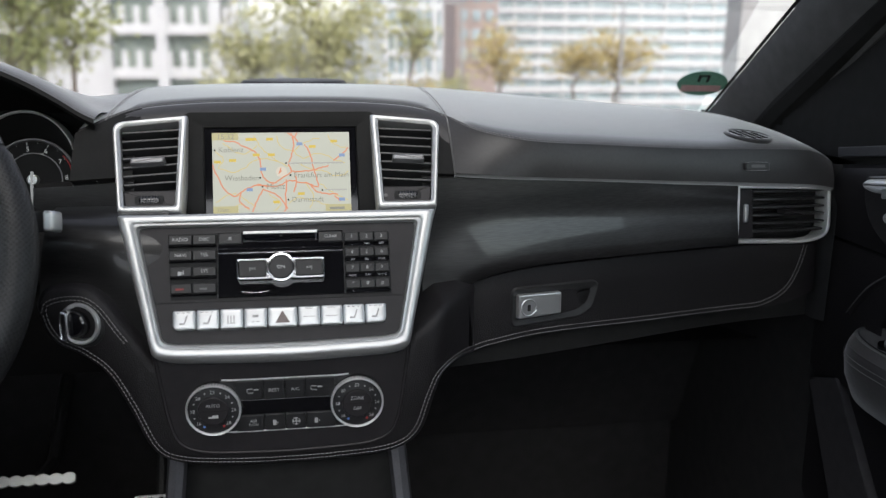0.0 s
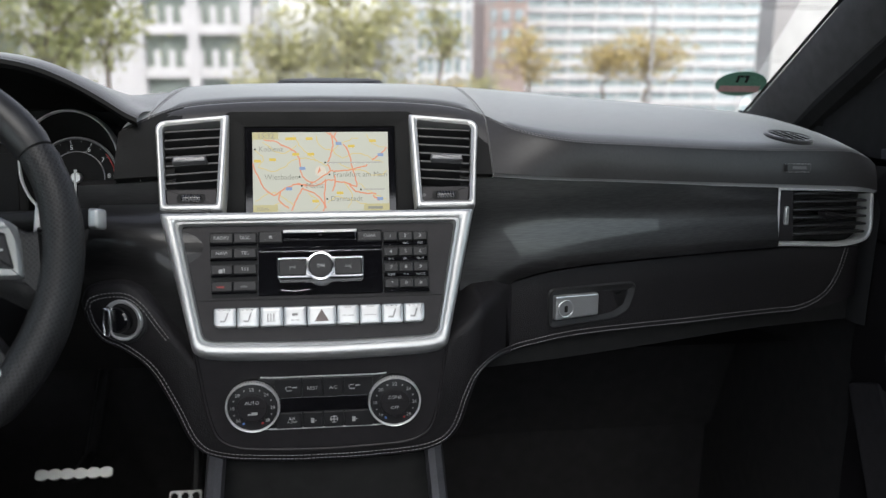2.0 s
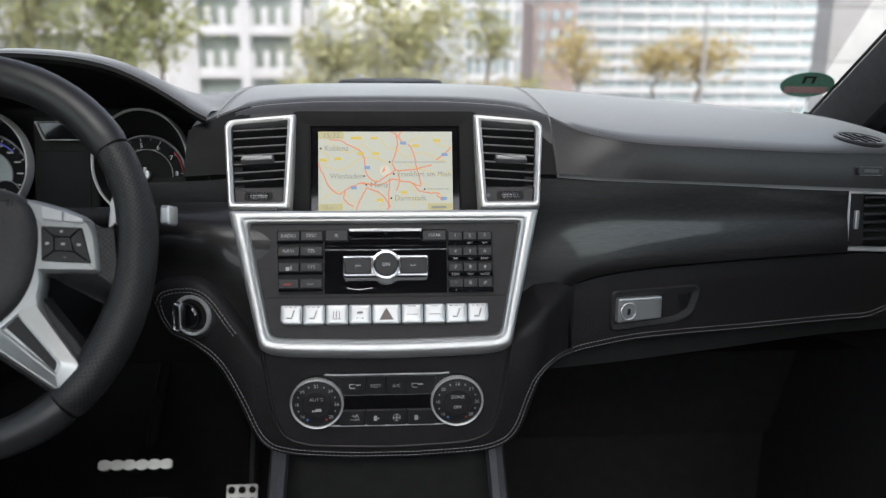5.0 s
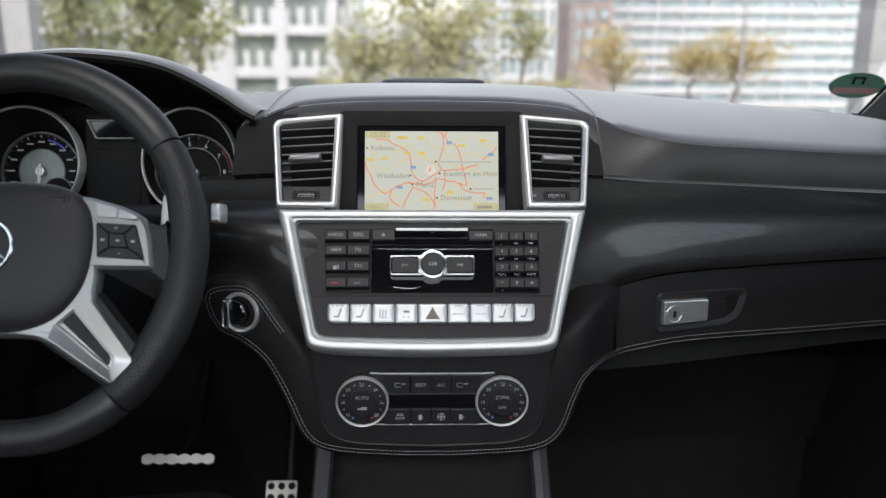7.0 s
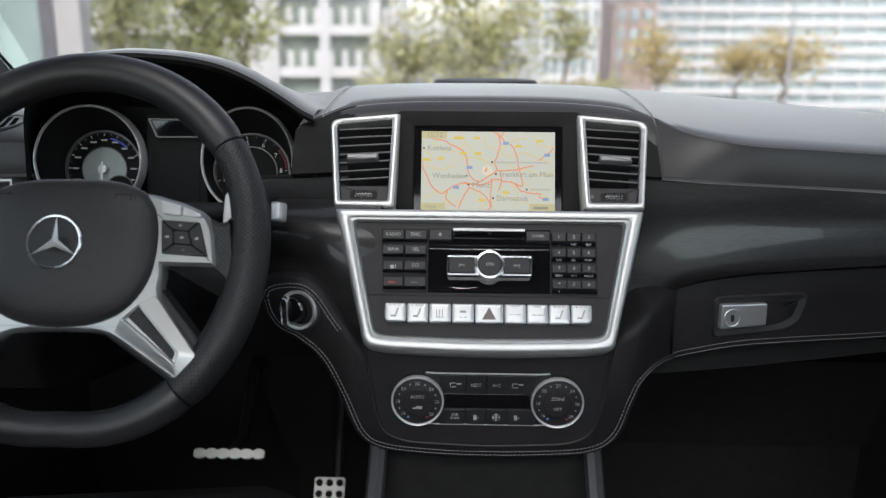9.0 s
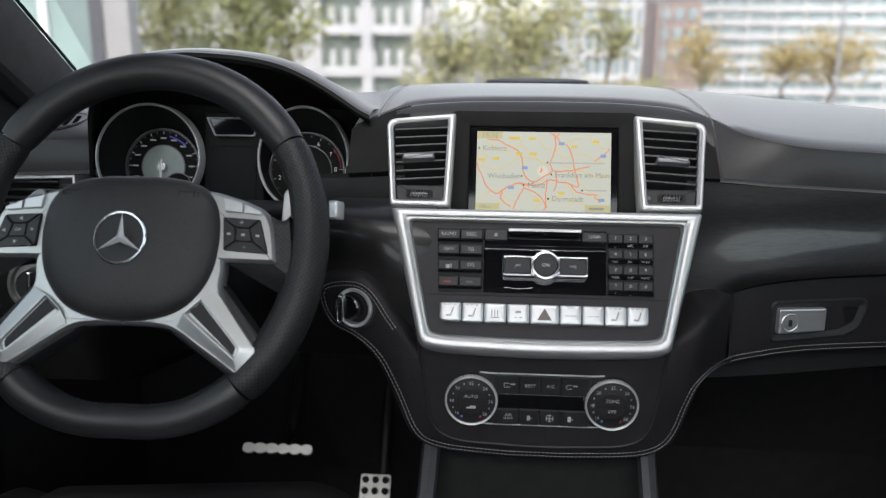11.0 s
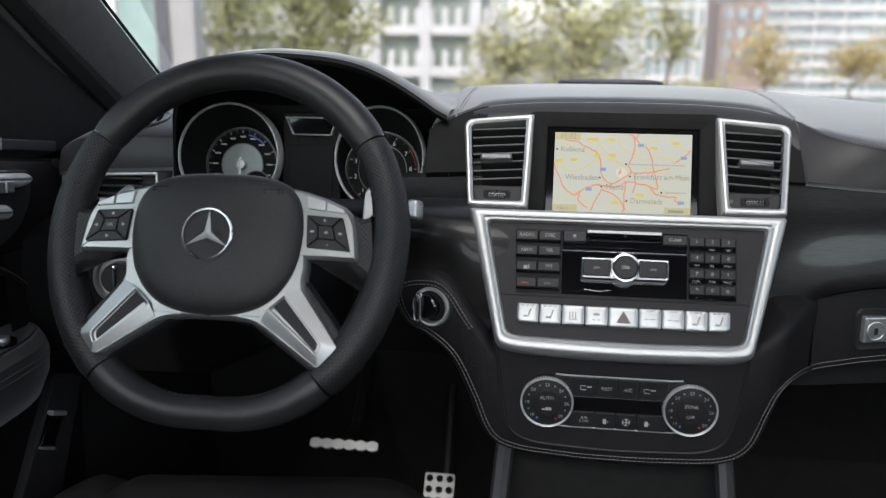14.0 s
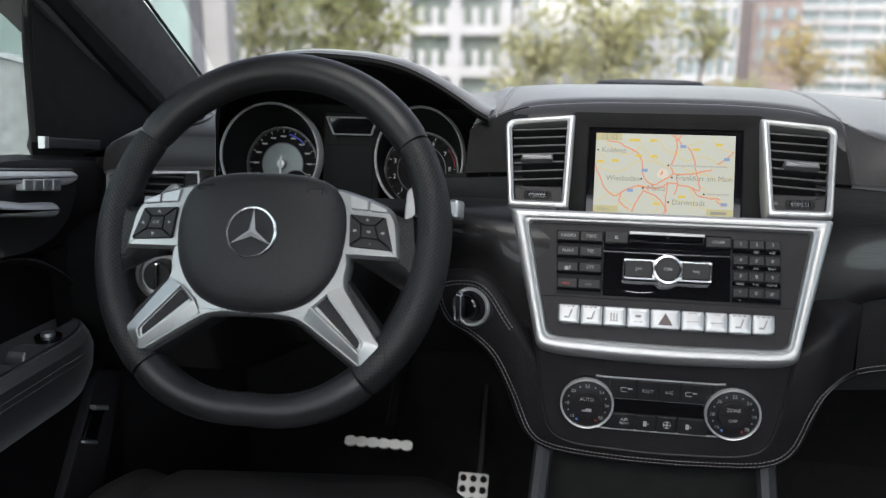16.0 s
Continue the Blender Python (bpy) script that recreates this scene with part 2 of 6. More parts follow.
def tube(path, r, seg=10, closed=False, bm=None, squash=1.0, uv=False):
    """A round bar along the path; r may be a list."""
    bm = bm or bmesh.new()
    p = [Vector(q) for q in path]
    k = len(p)
    rows, side = [], None
    for i in range(k):
        t = (p[(i + 1) % k] - p[i - 1]) if closed else (p[min(i + 1, k - 1)] - p[max(i - 1, 0)])
        t.normalize()
        if side is None:
            side = t.orthogonal().normalized()
        side = (side - t * side.dot(t)).normalized()
        up = t.cross(side)
        rad = r[i] if isinstance(r, (list, tuple)) else r
        rows.append([bm.verts.new(p[i] + (side * math.cos(a) + up * math.sin(a) * squash) * rad) for a in [2 * math.pi * j / seg for j in range(seg)]])
    lay = bm.loops.layers.uv.new("UVMap") if uv else None
    run = 0.0
    for i in range(k if closed else k - 1):
        a, b = rows[i], rows[(i + 1) % k]
        step = (p[(i + 1) % k] - p[i]).length
        for j in range(seg):
            f = bm.faces.new((a[j], a[(j + 1) % seg], b[(j + 1) % seg], b[j]))
            if uv:
                w = 0.115 / seg
                for lp, q in zip(f.loops, ((run, j * w), (run, (j + 1) * w), (run + step, (j + 1) * w), (run + step, j * w))):
                    lp[lay].uv = q
        run += step
    if not closed:
        bm.faces.new(rows[0][::-1])
        bm.faces.new(rows[-1])
    return bm


def sheet(rows, bm=None, close=False):
    """Skins rows of points."""
    bm = bm or bmesh.new()
    v = [[bm.verts.new(p) for p in r] for r in rows]
    for a, b in zip(v, v[1:]):
        for i in range(len(a) - 1):
            bm.faces.new((a[i], a[i + 1], b[i + 1], b[i]))
    return bm


def box(x0, y0, z0, x1, y1, z1, bm=None, b=0.0):
    return slab(rect(x0, y0, x1, y1, b), z0, z1, b or 0.0005, None, bm=bm)


def stitches(path, gap=0.0045, size=0.0032, r=0.00045, out=(0, -1, 0)):
    """A seam of single stitches along the path."""
    bm = bmesh.new()
    p = [Vector(q) + Vector(out) * 0.0004 for q in path]
    carry = 0.0
    for a, b in zip(p, p[1:]):
        d = (b - a).length
        if d < 1e-7:
            continue
        t = (b - a) / d
        s = carry
        side = t.cross(Vector(out))
        side = side.normalized() * r if side.length > 1e-6 else t.orthogonal() * r
        up = Vector(out) * r
        while s < d:
            c, e = a + t * s, a + t * (s + size)
            q = [bm.verts.new(x) for x in (c + side, c + up, c - side, e - side, e + up, e + side)]
            bm.faces.new((q[0], q[1], q[4], q[5]))
            bm.faces.new((q[1], q[2], q[3], q[4]))
            s += gap
        carry = s - d
    return bm


def words(body, m, size, mat, parent, x=0.0, y=0.0, w=0.0, align="CENTER", name="lettering", stretch=1.0):
    cu = bpy.data.curves.new("lettering", "FONT")
    cu.body, cu.size, cu.align_x, cu.align_y, cu.resolution_u, cu.extrude = body, size, align, "CENTER", 2, 0.00008
    tmp = bpy.data.objects.new("tmp", cu)
    me = bpy.data.meshes.new_from_object(tmp)
    bpy.data.objects.remove(tmp)
    me.transform(m @ Matrix.Translation((x, y, w)) @ Matrix.Diagonal((stretch, 1, 1, 1)))
    me.materials.clear()
    me.materials.append(mat)
    ob = new(name, me)
    ob.parent = parent
    if parent.type == "EMPTY":
        ob.matrix_parent_inverse = Matrix.Translation(parent.location).inverted()
    return ob


def bars(rects, m, w, mat, parent, name="printed_mark", split=False):
    if split:
        return [bars([r], m, w, mat, parent, name) for r in rects]
    bm = bmesh.new()
    for u0, v0, u1, v1 in rects:
        slab([(u0, v0), (u1, v0), (u1, v1), (u0, v1)], w - 0.0004, w + 0.00015, 0.00005, m, bm=bm)
    return part(name, bm, mat, parent, smooth=0)


def mirror(poly):
    return [(-p[0], *p[1:]) for p in poly]


def ease(x, xs, ys):
    """A smooth interpolation of ys over xs."""
    if x <= xs[0]:
        return ys[0]
    if x >= xs[-1]:
        return ys[-1]
    for i in range(len(xs) - 1):
        if xs[i] <= x <= xs[i + 1]:
            t = (x - xs[i]) / (xs[i + 1] - xs[i])
            a, b, c, d = ys[max(i - 1, 0)], ys[i], ys[i + 1], ys[min(i + 2, len(ys) - 1)]
            h0, h1 = xs[i] - xs[max(i - 1, 0)] or 1, xs[min(i + 2, len(xs) - 1)] - xs[i + 1] or 1
            h = xs[i + 1] - xs[i]
            s1 = 0.5 * ((b - a) / h0 + (c - b) / h) * h if i > 0 else (c - b)
            s2 = 0.5 * ((c - b) / h + (d - c) / h1) * h if i < len(xs) - 2 else (c - b)
            t2, t3 = t * t, t * t * t
            return (2 * t3 - 3 * t2 + 1) * b + (t3 - 2 * t2 + t) * s1 + (-2 * t3 + 3 * t2) * c + (t3 - t2) * s2


def steps(a, b, n):
    return [a + (b - a) * i / n for i in range(n + 1)]

# ---- cabin shell ----
part("floor", box(-0.85, -2.2, 0.36, 0.85, 1.0, 0.4), CARPET, label="black carpeted car floor", kind="structure")
bm = bmesh.new()
for x0, x1, y0, y1 in ((-0.73, 0.73, -0.14, 0.03), (-0.73, 0.73, -0.96, -0.57), (-0.73, 0.73, -2.32, -2.1), (-0.73, -0.5, -2.1, -0.96), (0.5, 0.73, -2.1, -0.96), (-0.73, -0.42, -0.57, -0.14), (0.42, 0.73, -0.57, -0.14)):
    for k in (0.0, 0.04):
        sheet([[(x, y, 1.66 + k + 0.05 * math.cos(x * 1.6)) for x in steps(x0, x1, 6)] for y in steps(y0, y1, 4)], bm)
part("ceiling", bm, LINING, label="dark fabric headlining", kind="structure")
rg = part("roof_glass", sheet([[(x, y, 1.69 + 0.05 * math.cos(x * 1.6)) for x in steps(-0.51, 0.51, 6)] for y in steps(-2.11, -0.13, 4)]), glass_material("roof_tint", (0.56, 0.57, 0.57), 0.05), label="tinted glass sliding roof panel", kind="structure")
rg.visible_shadow = False
part("wall_side", box(0.80, 0.10, 0.36, 0.84, 0.66, 1.24), CARPET, label="black footwell side trim", kind="structure")
part("wall_side", box(-0.84, 0.10, 0.36, -0.80, 0.66, 1.24), CARPET, label="black footwell side trim", kind="structure")
part("wall_rear", box(-0.85, -2.34, 0.4, 0.85, -2.3, 1.36), LINING, label="dark trim behind the rear bench", kind="structure")
part("wall_front", box(-0.85, 0.62, 0.36, 0.85, 0.66, 1.2), CARPET, label="black carpeted firewall", kind="structure")


def screen_row(z0, dy):
    return [(x, 0.80 - 0.35 * x * x - 0.55 * (z0 - 1.25) / 0.42 * 1.45 + dy, z0) for x in steps(-0.78 + 0.16 * (z0 - 1.25) / 0.42, 0.78 - 0.16 * (z0 - 1.25) / 0.42, 14)]


bm = sheet([screen_row(z, 0) for z in steps(1.22, 1.69, 8)])
sheet([screen_row(z, 0.005) for z in steps(1.22, 1.69, 8)], bm)
ws = part("windscreen", bm, GLASS, label="clear laminated windscreen glass", kind="structure")
ws.visible_shadow = False


def pillar(sg):
    e = thing("pillar_trim", (sg * 0.78, 0.42, 1.2), "dark grey fabric-covered windscreen pillar trim", "pillar trim", "windscreen pillars")
    rows = []
    for t in steps(-0.12, 1.15, 14):
        # inner edge line from the dash corner up to the roof
        ix, iy, iz = 0.765 - 0.032 * t, 0.45 - 0.50 * t, 1.30 + 0.31 * t
        rows.append([(sg * (ix + 0.06), iy + 0.06, iz + 0.01), (sg * (ix + 0.004), iy + 0.012, iz + 0.004), (sg * ix, iy, iz), (sg * (ix + 0.005), iy - 0.03, iz - 0.014), (sg * (ix + 0.02), iy - 0.07, iz - 0.034),
                     (sg * (ix + 0.048), iy - 0.105, iz - 0.055), (sg * (ix + 0.10), iy - 0.12, iz - 0.06)])
    part("cover", sheet(rows), PILLAR, e)
    rows = [[(sg * (0.763 - 0.032 * t + dx), 0.453 - 0.50 * t + dy, 1.30 + 0.31 * t + 0.004) for dx, dy in ((0.0, 0.0), (-0.004, 0.006), (0.0, 0.012))] for t in steps(-0.12, 1.15, 10)]
    part("rubber_edge", sheet(rows), RUBBER, e)


pillar(1)
pillar(-1)

# ---- dashboard ----
AX = [0, 0.11, 0.17, 0.195, 0.226, 0.276, 0.392, 0.566, 0.705, 0.80]
YS = [0.05, 0.05, 0.045, 0.03, 0.004, -0.012, 0.016, 0.063, 0.092, 0.115]
ZS = [1.332, 1.3294, 1.3225, 1.314, 1.301, 1.2905, 1.279, 1.265, 1.259, 1.25]
YB = [0.03, 0.03, 0.025, 0.0, -0.035, -0.024, 0.008, 0.053, 0.082, 0.10]
ZB = [1.316, 1.313, 1.306, 1.285, 1.253, 1.2475, 1.237, 1.2225, 1.212, 1.205]
ZR = [1.3275, 1.327, 1.326, 1.3255, 1.3245, 1.321, 1.311, 1.296, 1.283, 1.27]


PYB = [-0.04, -0.04, -0.04, -0.038, -0.035, -0.024, 0.008, 0.053, 0.082, 0.10]
PZB = [1.258, 1.258, 1.257, 1.2555, 1.253, 1.2475, 1.237, 1.2225, 1.212, 1.205]


def pad_row(a, sg, hooded, side=False):
    yb, zb, ys, zs, zr = (ease(a, AX, t) for t in ((PYB, PZB) if side else (YB, ZB)) + (YS, ZS, ZR))
    if hooded:
        yb, zb, ys, zs = 0.19, 1.27, 0.2, 1.30
    elif sg < 0 and a > 0.5:
        zb, zs = zb + 0.014, zs + 0.010
    if a > 0.72:
        zs, zr, zb = zs - 6 * (a - 0.72) ** 2, zr - 6 * (a - 0.72) ** 2, zb - 2 * (a - 0.72) ** 2
    row = [(yb + 0.05, zb - 0.012), (yb + 0.008, zb - 0.006), (yb, zb)]
    row += [(yb + (ys - yb) * t - 0.003 * math.sin(math.pi * t), zb + (zs - zb) * t) for t in (0.2, 0.45, 0.7, 0.88)]
    row += [(ys, zs - 0.0006), (ys + 0.003, zs - 0.0012), (ys + 0.007, zs + 0.002)]
    arch = 0.010 if a < 0.2 else 0.006
    y0, z0 = ys + 0.007, zs + 0.002
    for t in (0.08, 0.18, 0.32, 0.5, 0.7, 0.85, 1.0):
        row.append((y0 + (0.42 - y0) * t, z0 + (zr - z0) * t ** 0.75 + arch * 4 * t * (1 - t)))
    row += [(0.5, zr - 0.02), (0.66, zr - 0.09)]
    if sg < 0 and a > 0.5:
        lift = 0.014 * max(0.0, min(1.0, (0.76 - a) / 0.10))
        row = [(y, z + lift * max(0.0, min(1.0, (y - ys - 0.01) / 0.11)) ** 0.8) for y, z in row]
    return [(sg * a, y, z) for y, z in row]


dash = thing("dashboard", (0, 0.25, 0.9), "black leather dashboard with grey double stitching", "dashboard")


def pad(name, xs, sg, skew=0.0):
    rows = []
    for i, a in enumerate(xs):
        r = pad_row(a, sg, False, True)
        lean = skew * max(0.0, 1 - (a - 0.577) / 0.15)
        r = [(p[0] + sg * lean * max(0.0, min(p[1], 0.16) - 0.06), p[1], p[2]) for p in r]
        if i in (0, len(xs) - 1) and a not in (0.0,):
            drop = [(p[0] + (0.0015 if i else -0.0015) * sg, p[1] + 0.002, p[2] - 0.004) for p in r]
            rows += [drop, r] if i == 0 else [r, drop]
        else:
            rows.append(r)
    return part(name, sheet(rows), PAD, dash)


cx = steps(0, 0.197, 14)
bmc = [pad_row(abs(x), 1 if x >= 0 else -1, False) for x in [-v for v in cx[::-1]] + cx[1:]]
bmc = [[(p[0], p[1] + 0.002, p[2] - 0.004) for p in bmc[0]]] + bmc + [[(p[0], p[1] + 0.002, p[2] - 0.004) for p in bmc[-1]]]
part("centre_pad", sheet(bmc), PAD, dash)
pad("passenger_pad", steps(0.199, 0.768, 40), 1)
pad("driver_pad", steps(0.199, 0.224, 4), -1)
pad("driver_pad", steps(0.577, 0.768, 16), -1, skew=0.46)


for sg in (1, -1):
    rows = [[(p[0], p[1] + (0.004 if sg > 0 else -0.0012), p[2] - (0.002 if sg > 0 else 0.0)) for p in pad_row(a, sg, False, True)[:8]] for a in steps(0.160, 0.199 if sg > 0 else 0.226, 8)]
    part("vent_cheek", sheet(rows), CAVITY, dash)


def seam_line(xs, sg, dy=0.0, dz=0.0):
    return [(sg * a, ease(a, AX, YS) + dy, ease(a, AX, ZS) + dz) for a in xs]


path = [(-x, y, z) for x, y, z in seam_line(cx[::-1], 1, -0.001, 0.0005)] + seam_line(cx[1:], 1, -0.001, 0.0005)
part("stitching", stitches(path, out=(0, -0.6, 0.8)), THREAD, dash, "grey stitching")
for k in (0.0, 0.004):
    part("stitching", stitches(seam_line(steps(0.202, 0.735, 60), 1, -0.002 + k, 0.0006 + 0.4 * k), out=(0, -0.7, 0.7)), THREAD, dash, "grey stitching")
    p = [(0.193 + k, y, z + 0.001) for y, z in [(q[1], q[2]) for q in pad_row(0.195, 1, False)[8:15]]]
    part("stitching", stitches(p, out=(0, 0, 1)), THREAD, dash, "grey stitching")
    part("stitching", stitches(mirror(p), out=(0, 0, 1)), THREAD, dash, "grey stitching")


def face_y(a):
    return ease(a, [0.16, 0.185, 0.29, 0.45, 0.62, 0.75, 0.85], [-0.045, -0.037, -0.014, 0.03, 0.078, 0.10, 0.112])


WT = ([0.16, 0.187, 0.315, 0.48, 0.614, 0.80], [1.2535, 1.2505, 1.2405, 1.2255, 1.2135, 1.20])
WB = ([0.155, 0.175, 0.20, 0.223, 0.255, 0.289, 0.402, 0.625, 0.80], [1.03, 1.075, 1.108, 1.123, 1.131, 1.135, 1.136, 1.131, 1.125])


def wood_panel(x0, x1, sg, n=26):
    rows = []
    for a in steps(x0, x1, n):
        zt, zb, y = ease(a, *WT), ease(a, *WB), face_y(a)
        row = [(sg * a, y + 0.02, zt + 0.001)]
        for t in steps(0, 1, 12):
            row.append((sg * a, y - 0.003 * math.sin(math.pi * t) - 0.0150 * (math.sqrt((t - 0.42) ** 2 + 0.004) + t - 0.42) + 0.05 * max(0, t - 0.93), zt + (zb + 0.002 - zt) * t - 0.001))
        row.append((sg * a, y + 0.02, zb - 0.004))
        rows.append(row)
    return sheet(rows)


part("veneer_panel", wood_panel(0.158, 0.612, 1), WOOD, dash, "glossy black ash veneer")
part("veneer_panel", wood_panel(0.158, 0.27, -1, 10), WOOD, dash, "glossy black ash veneer")
part("veneer_panel", wood_panel(0.59, 0.635, -1, 5), WOOD, dash, "glossy black ash veneer")
# dark shadow gap behind veneer and pad
part("carrier", sheet([[(x, face_y(abs(x)) + 0.03, (1.0, ease(x, *WT) + 0.004)[k]) for x in steps(0.15, 0.8, 24)] for k in (0, 1)]), RUBBER, dash)
part("carrier", sheet([[(-x, face_y(abs(x)) + 0.03, z) for x in steps(0.15, 0.235, 6)] for z in (1.10, 1.255)]), RUBBER, dash)
part("carrier", sheet([[(-x, face_y(abs(x)) + 0.03, z) for x in steps(0.615, 0.8, 6)] for z in (0.95, 1.21)]), RUBBER, dash)
# end caps by the doors
for sg in (1, -1):
    rows = []
    for y in (-0.005, 0.01, 0.06, 0.4):
        rows.append([(sg * (0.772 + (0.01 if y < 0 else 0)), 0.105 + y, z) for z in steps(1.0, 1.235, 8)])
    part("end_cap", sheet(rows), PLASTIC, dash)
# round loudspeaker grilles on top
for sg in (1, -1):
    m = frame_of((sg * (0.651 if sg > 0 else 0.648), 0.135, 1.2735 + (0.0150 if sg < 0 else -0.0005)), (0.0, 1, 0.12 + (0.10 if sg < 0 else 0)), (1, 0, 0.0 - 0.07 * sg))
    e = part("demister_outlet", loft([(circle(0.034), -0.004), (circle(0.034), 0.002), (circle(0.031), 0.0035), (circle(0.028), 0.0030), (circle(0.027), 0.0022)], m, cap1=True), PAD, dash)
    bm = bmesh.new()
    for k in range(4):
        u = -0.0170 + 0.0113 * k
        h = math.sqrt(max(0.024 ** 2 - u * u, 0.0001))
        slab(rounded([(u - 0.0036 + 0.004, -h), (u + 0.0034 + 0.004, -h), (u + 0.0034 - 0.004, h), (u - 0.0036 - 0.004, h)], 0.003), -0.001, 0.0027, 0.0002, m, bm=bm)
    part("grille_slot", bm, VOID, e, "black slots")
# small blank badge on the passenger pad
m = frame_of((0.632, 0.066, 1.2405), (0, 0.25, 1), (1, 0.27, -0.06))
lb = part("airbag_label", slab(rect(-0.021, -0.0055, 0.021, 0.0055, 0.003), -0.004, 0.0012, 0.001, m), PAD, dash)
bars([(-0.012, -0.002, 0.012, 0.002)], m, 0.0016, DARKPRINT, lb)
# shallow loudspeaker lid by the glass
lid = [(0.088 * math.cos(a), 0.05 * math.sin(a)) for a in [2 * math.pi * i / 40 for i in range(40)]]
m = frame_of((0.008, 0.47, 1.3235), (0, 1, 0))
ob = part("loudspeaker_cover", loft([(lid, -0.01), (lid, 0.006), (inset(lid, 0.004), 0.010), (inset(lid, 0.02), 0.012)], m), PLASTIC, None)
tagged(ob, "low black oval loudspeaker cover on the dashboard", "loudspeaker")

# ---- hood over the instruments ----
HX = [-0.556, -0.552, -0.543, -0.522, -0.485, -0.435, -0.385, -0.3375, -0.304, -0.271, -0.2384, -0.2185, -0.205]
HZ = [1.18, 1.275, 1.335, 1.366, 1.381, 1.3875, 1.3865, 1.3812, 1.3725, 1.3572, 1.3374, 1.3238, 1.3170]


def hood_row(y, dz, xs=48):
    out = []
    for x in steps(-0.556, -0.205, xs):
        z = ease(x, HX, HZ)
        k = max(0.0, min(1.0, (-0.46 - x) / 0.10))
        out.append((x - 0.5 * min(y, 0.16) * k + (0.004 if dz < -0.006 else 0) * k, y, z + dz))
    return out


def hood_back(y, t):
    base = [ease(abs(x), AX, ZR) - 0.004 for x in steps(-0.556, -0.205, 48)]
    return [(p[0], y, p[2] + (b - p[2]) * t) for p, b in zip(hood_row(y, 0), base)]


def hood_under(y, t, d):
    return [(p[0] + 0.003, p[1], p[2] - d) for p in hood_back(y, t)]


rows = [hood_under(0.18, 0.66, 0.02), hood_under(0.10, 0.24, 0.02), hood_row(0.03, -0.015), hood_row(0.006, -0.011), hood_row(0.001, -0.006), hood_row(0.004, -0.0015), hood_row(0.014, 0.0012), hood_row(0.04, 0.0030),
        hood_back(0.07, 0.06), hood_back(0.12, 0.30), hood_back(0.18, 0.66), hood_back(0.25, 0.88), hood_back(0.36, 1.0)]
rows += [[(p[0], y, p[2] - d) for p in rows[-1]] for y, d in ((0.5, 0.02), (0.66, 0.09))]
hood = part("instrument_hood", sheet(rows[5:]), PAD, dash)
# shade under the hood is put into the lining's colour
part("hood_lining", sheet([hood_under(0.21, 0.75, 0.16), hood_under(0.20, 0.72, 0.03)] + rows[:6]), CAVITY, dash, "hood lining with its shade put in as dull black")
part("stitching", stitches(hood_row(0.009, -0.0002, 120)[30:], out=(0, -0.6, 0.8)), THREAD, dash, "grey stitching")

# ---- lower dash on the driver's side ----
rows = []
for x in steps(-0.80, -0.19, 60):
    d = 0.13 * max(0.0, min(1.0, (x + 0.59) / 0.06))
    rows.append([(x, 0.16 + d, 1.16), (x, 0.07 + d, 1.155), (x, 0.03 + d, 1.14), (x, 0.015 + d, 1.10), (x, 0.02 + d, 1.02), (x, 0.06 + d, 0.94), (x, 0.16 + d, 0.90), (x, 0.4, 0.88)])
# coloured near-black in place of the shade behind the wheel
part("knee_panel", sheet(rows), CAVITY, dash, "knee panel with its shade put in as dull black")
rows = []
for x in steps(0.20, 0.80, 16):
    rows.append([(x, 0.30, 0.90), (x, 0.5, 0.86), (x, 0.6, 0.6)])
part("footwell_panel", sheet(rows), CARPET, dash)

# ---- glove compartment ----
glove = thing("glove_compartment", (0.48, 0.1, 1.0), "closed black leather glove compartment with double stitching", "glove box")
rows = []
for a in steps(0.221, 0.757, 24):
    y = face_y(a)
    edge = 0.0 if 0.228 < a < 0.745 else 0.004
    zt = ease(a, *WB) - 0.004
    row = [(a, y + 0.03, zt), (a, y - 0.002 + edge, zt - 0.001), (a, y - 0.004 + edge, zt - 0.006)]
    zl = ease(a, [0.21, 0.25, 0.325, 0.497, 0.659, 0.705, 0.757], [1.035, 1.041, 1.044, 1.038, 1.034, 1.036, 1.05])
    for t in (0.3, 0.6, 0.85, 1.0):
        row.append((a, y - 0.004 + edge - 0.004 * t, zt + (zl - zt) * t))
    row += [(a, y + 0.010, zl - 0.006), (a, y + 0.05, zl - 0.018), (a, y + 0.12, zl - 0.05), (a, y + 0.24, zl - 0.10)]
    rows.append(row)
part("door", sheet(rows), LEATHER, glove)
gp = curve([(0.221, 1.0405), (0.25, 1.046), (0.325, 1.0515), (0.497, 1.0455), (0.62, 1.042), (0.665, 1.043), (0.70, 1.058), (0.718, 1.085), (0.728, 1.122)], 10)
for k in (0, 0.0055):
    q = inset([(p[0], p[1]) for p in gp] + [(0.5, 1.6)], -k)[1:-2] if k else gp
    part("stitching", stitches([(p[0], face_y(p[0]) - 0.0085, p[1]) for p in q], r=0.0005), THREAD, glove, "grey double stitching")
m = frame_of((0.279, -0.0245, 1.0665), (0, 0.04, 1), (1, 0.262, -0.02))
rec = rounded([(-0.004, -0.005), (0.09, -0.001), (0.108, 0.008), (0.117, 0.034), (0.112, 0.039), (-0.004, 0.0385)], 0.006)
part("handle_recess", loft([(inset(rec, -0.004), -0.001), (inset(rec, -0.002), 0.0018), (rec, 0.0015), (inset(rec, 0.004), -0.0005), (inset(rec, 0.007), -0.001)], m), PLASTIC, glove, "moulded black handle recess")
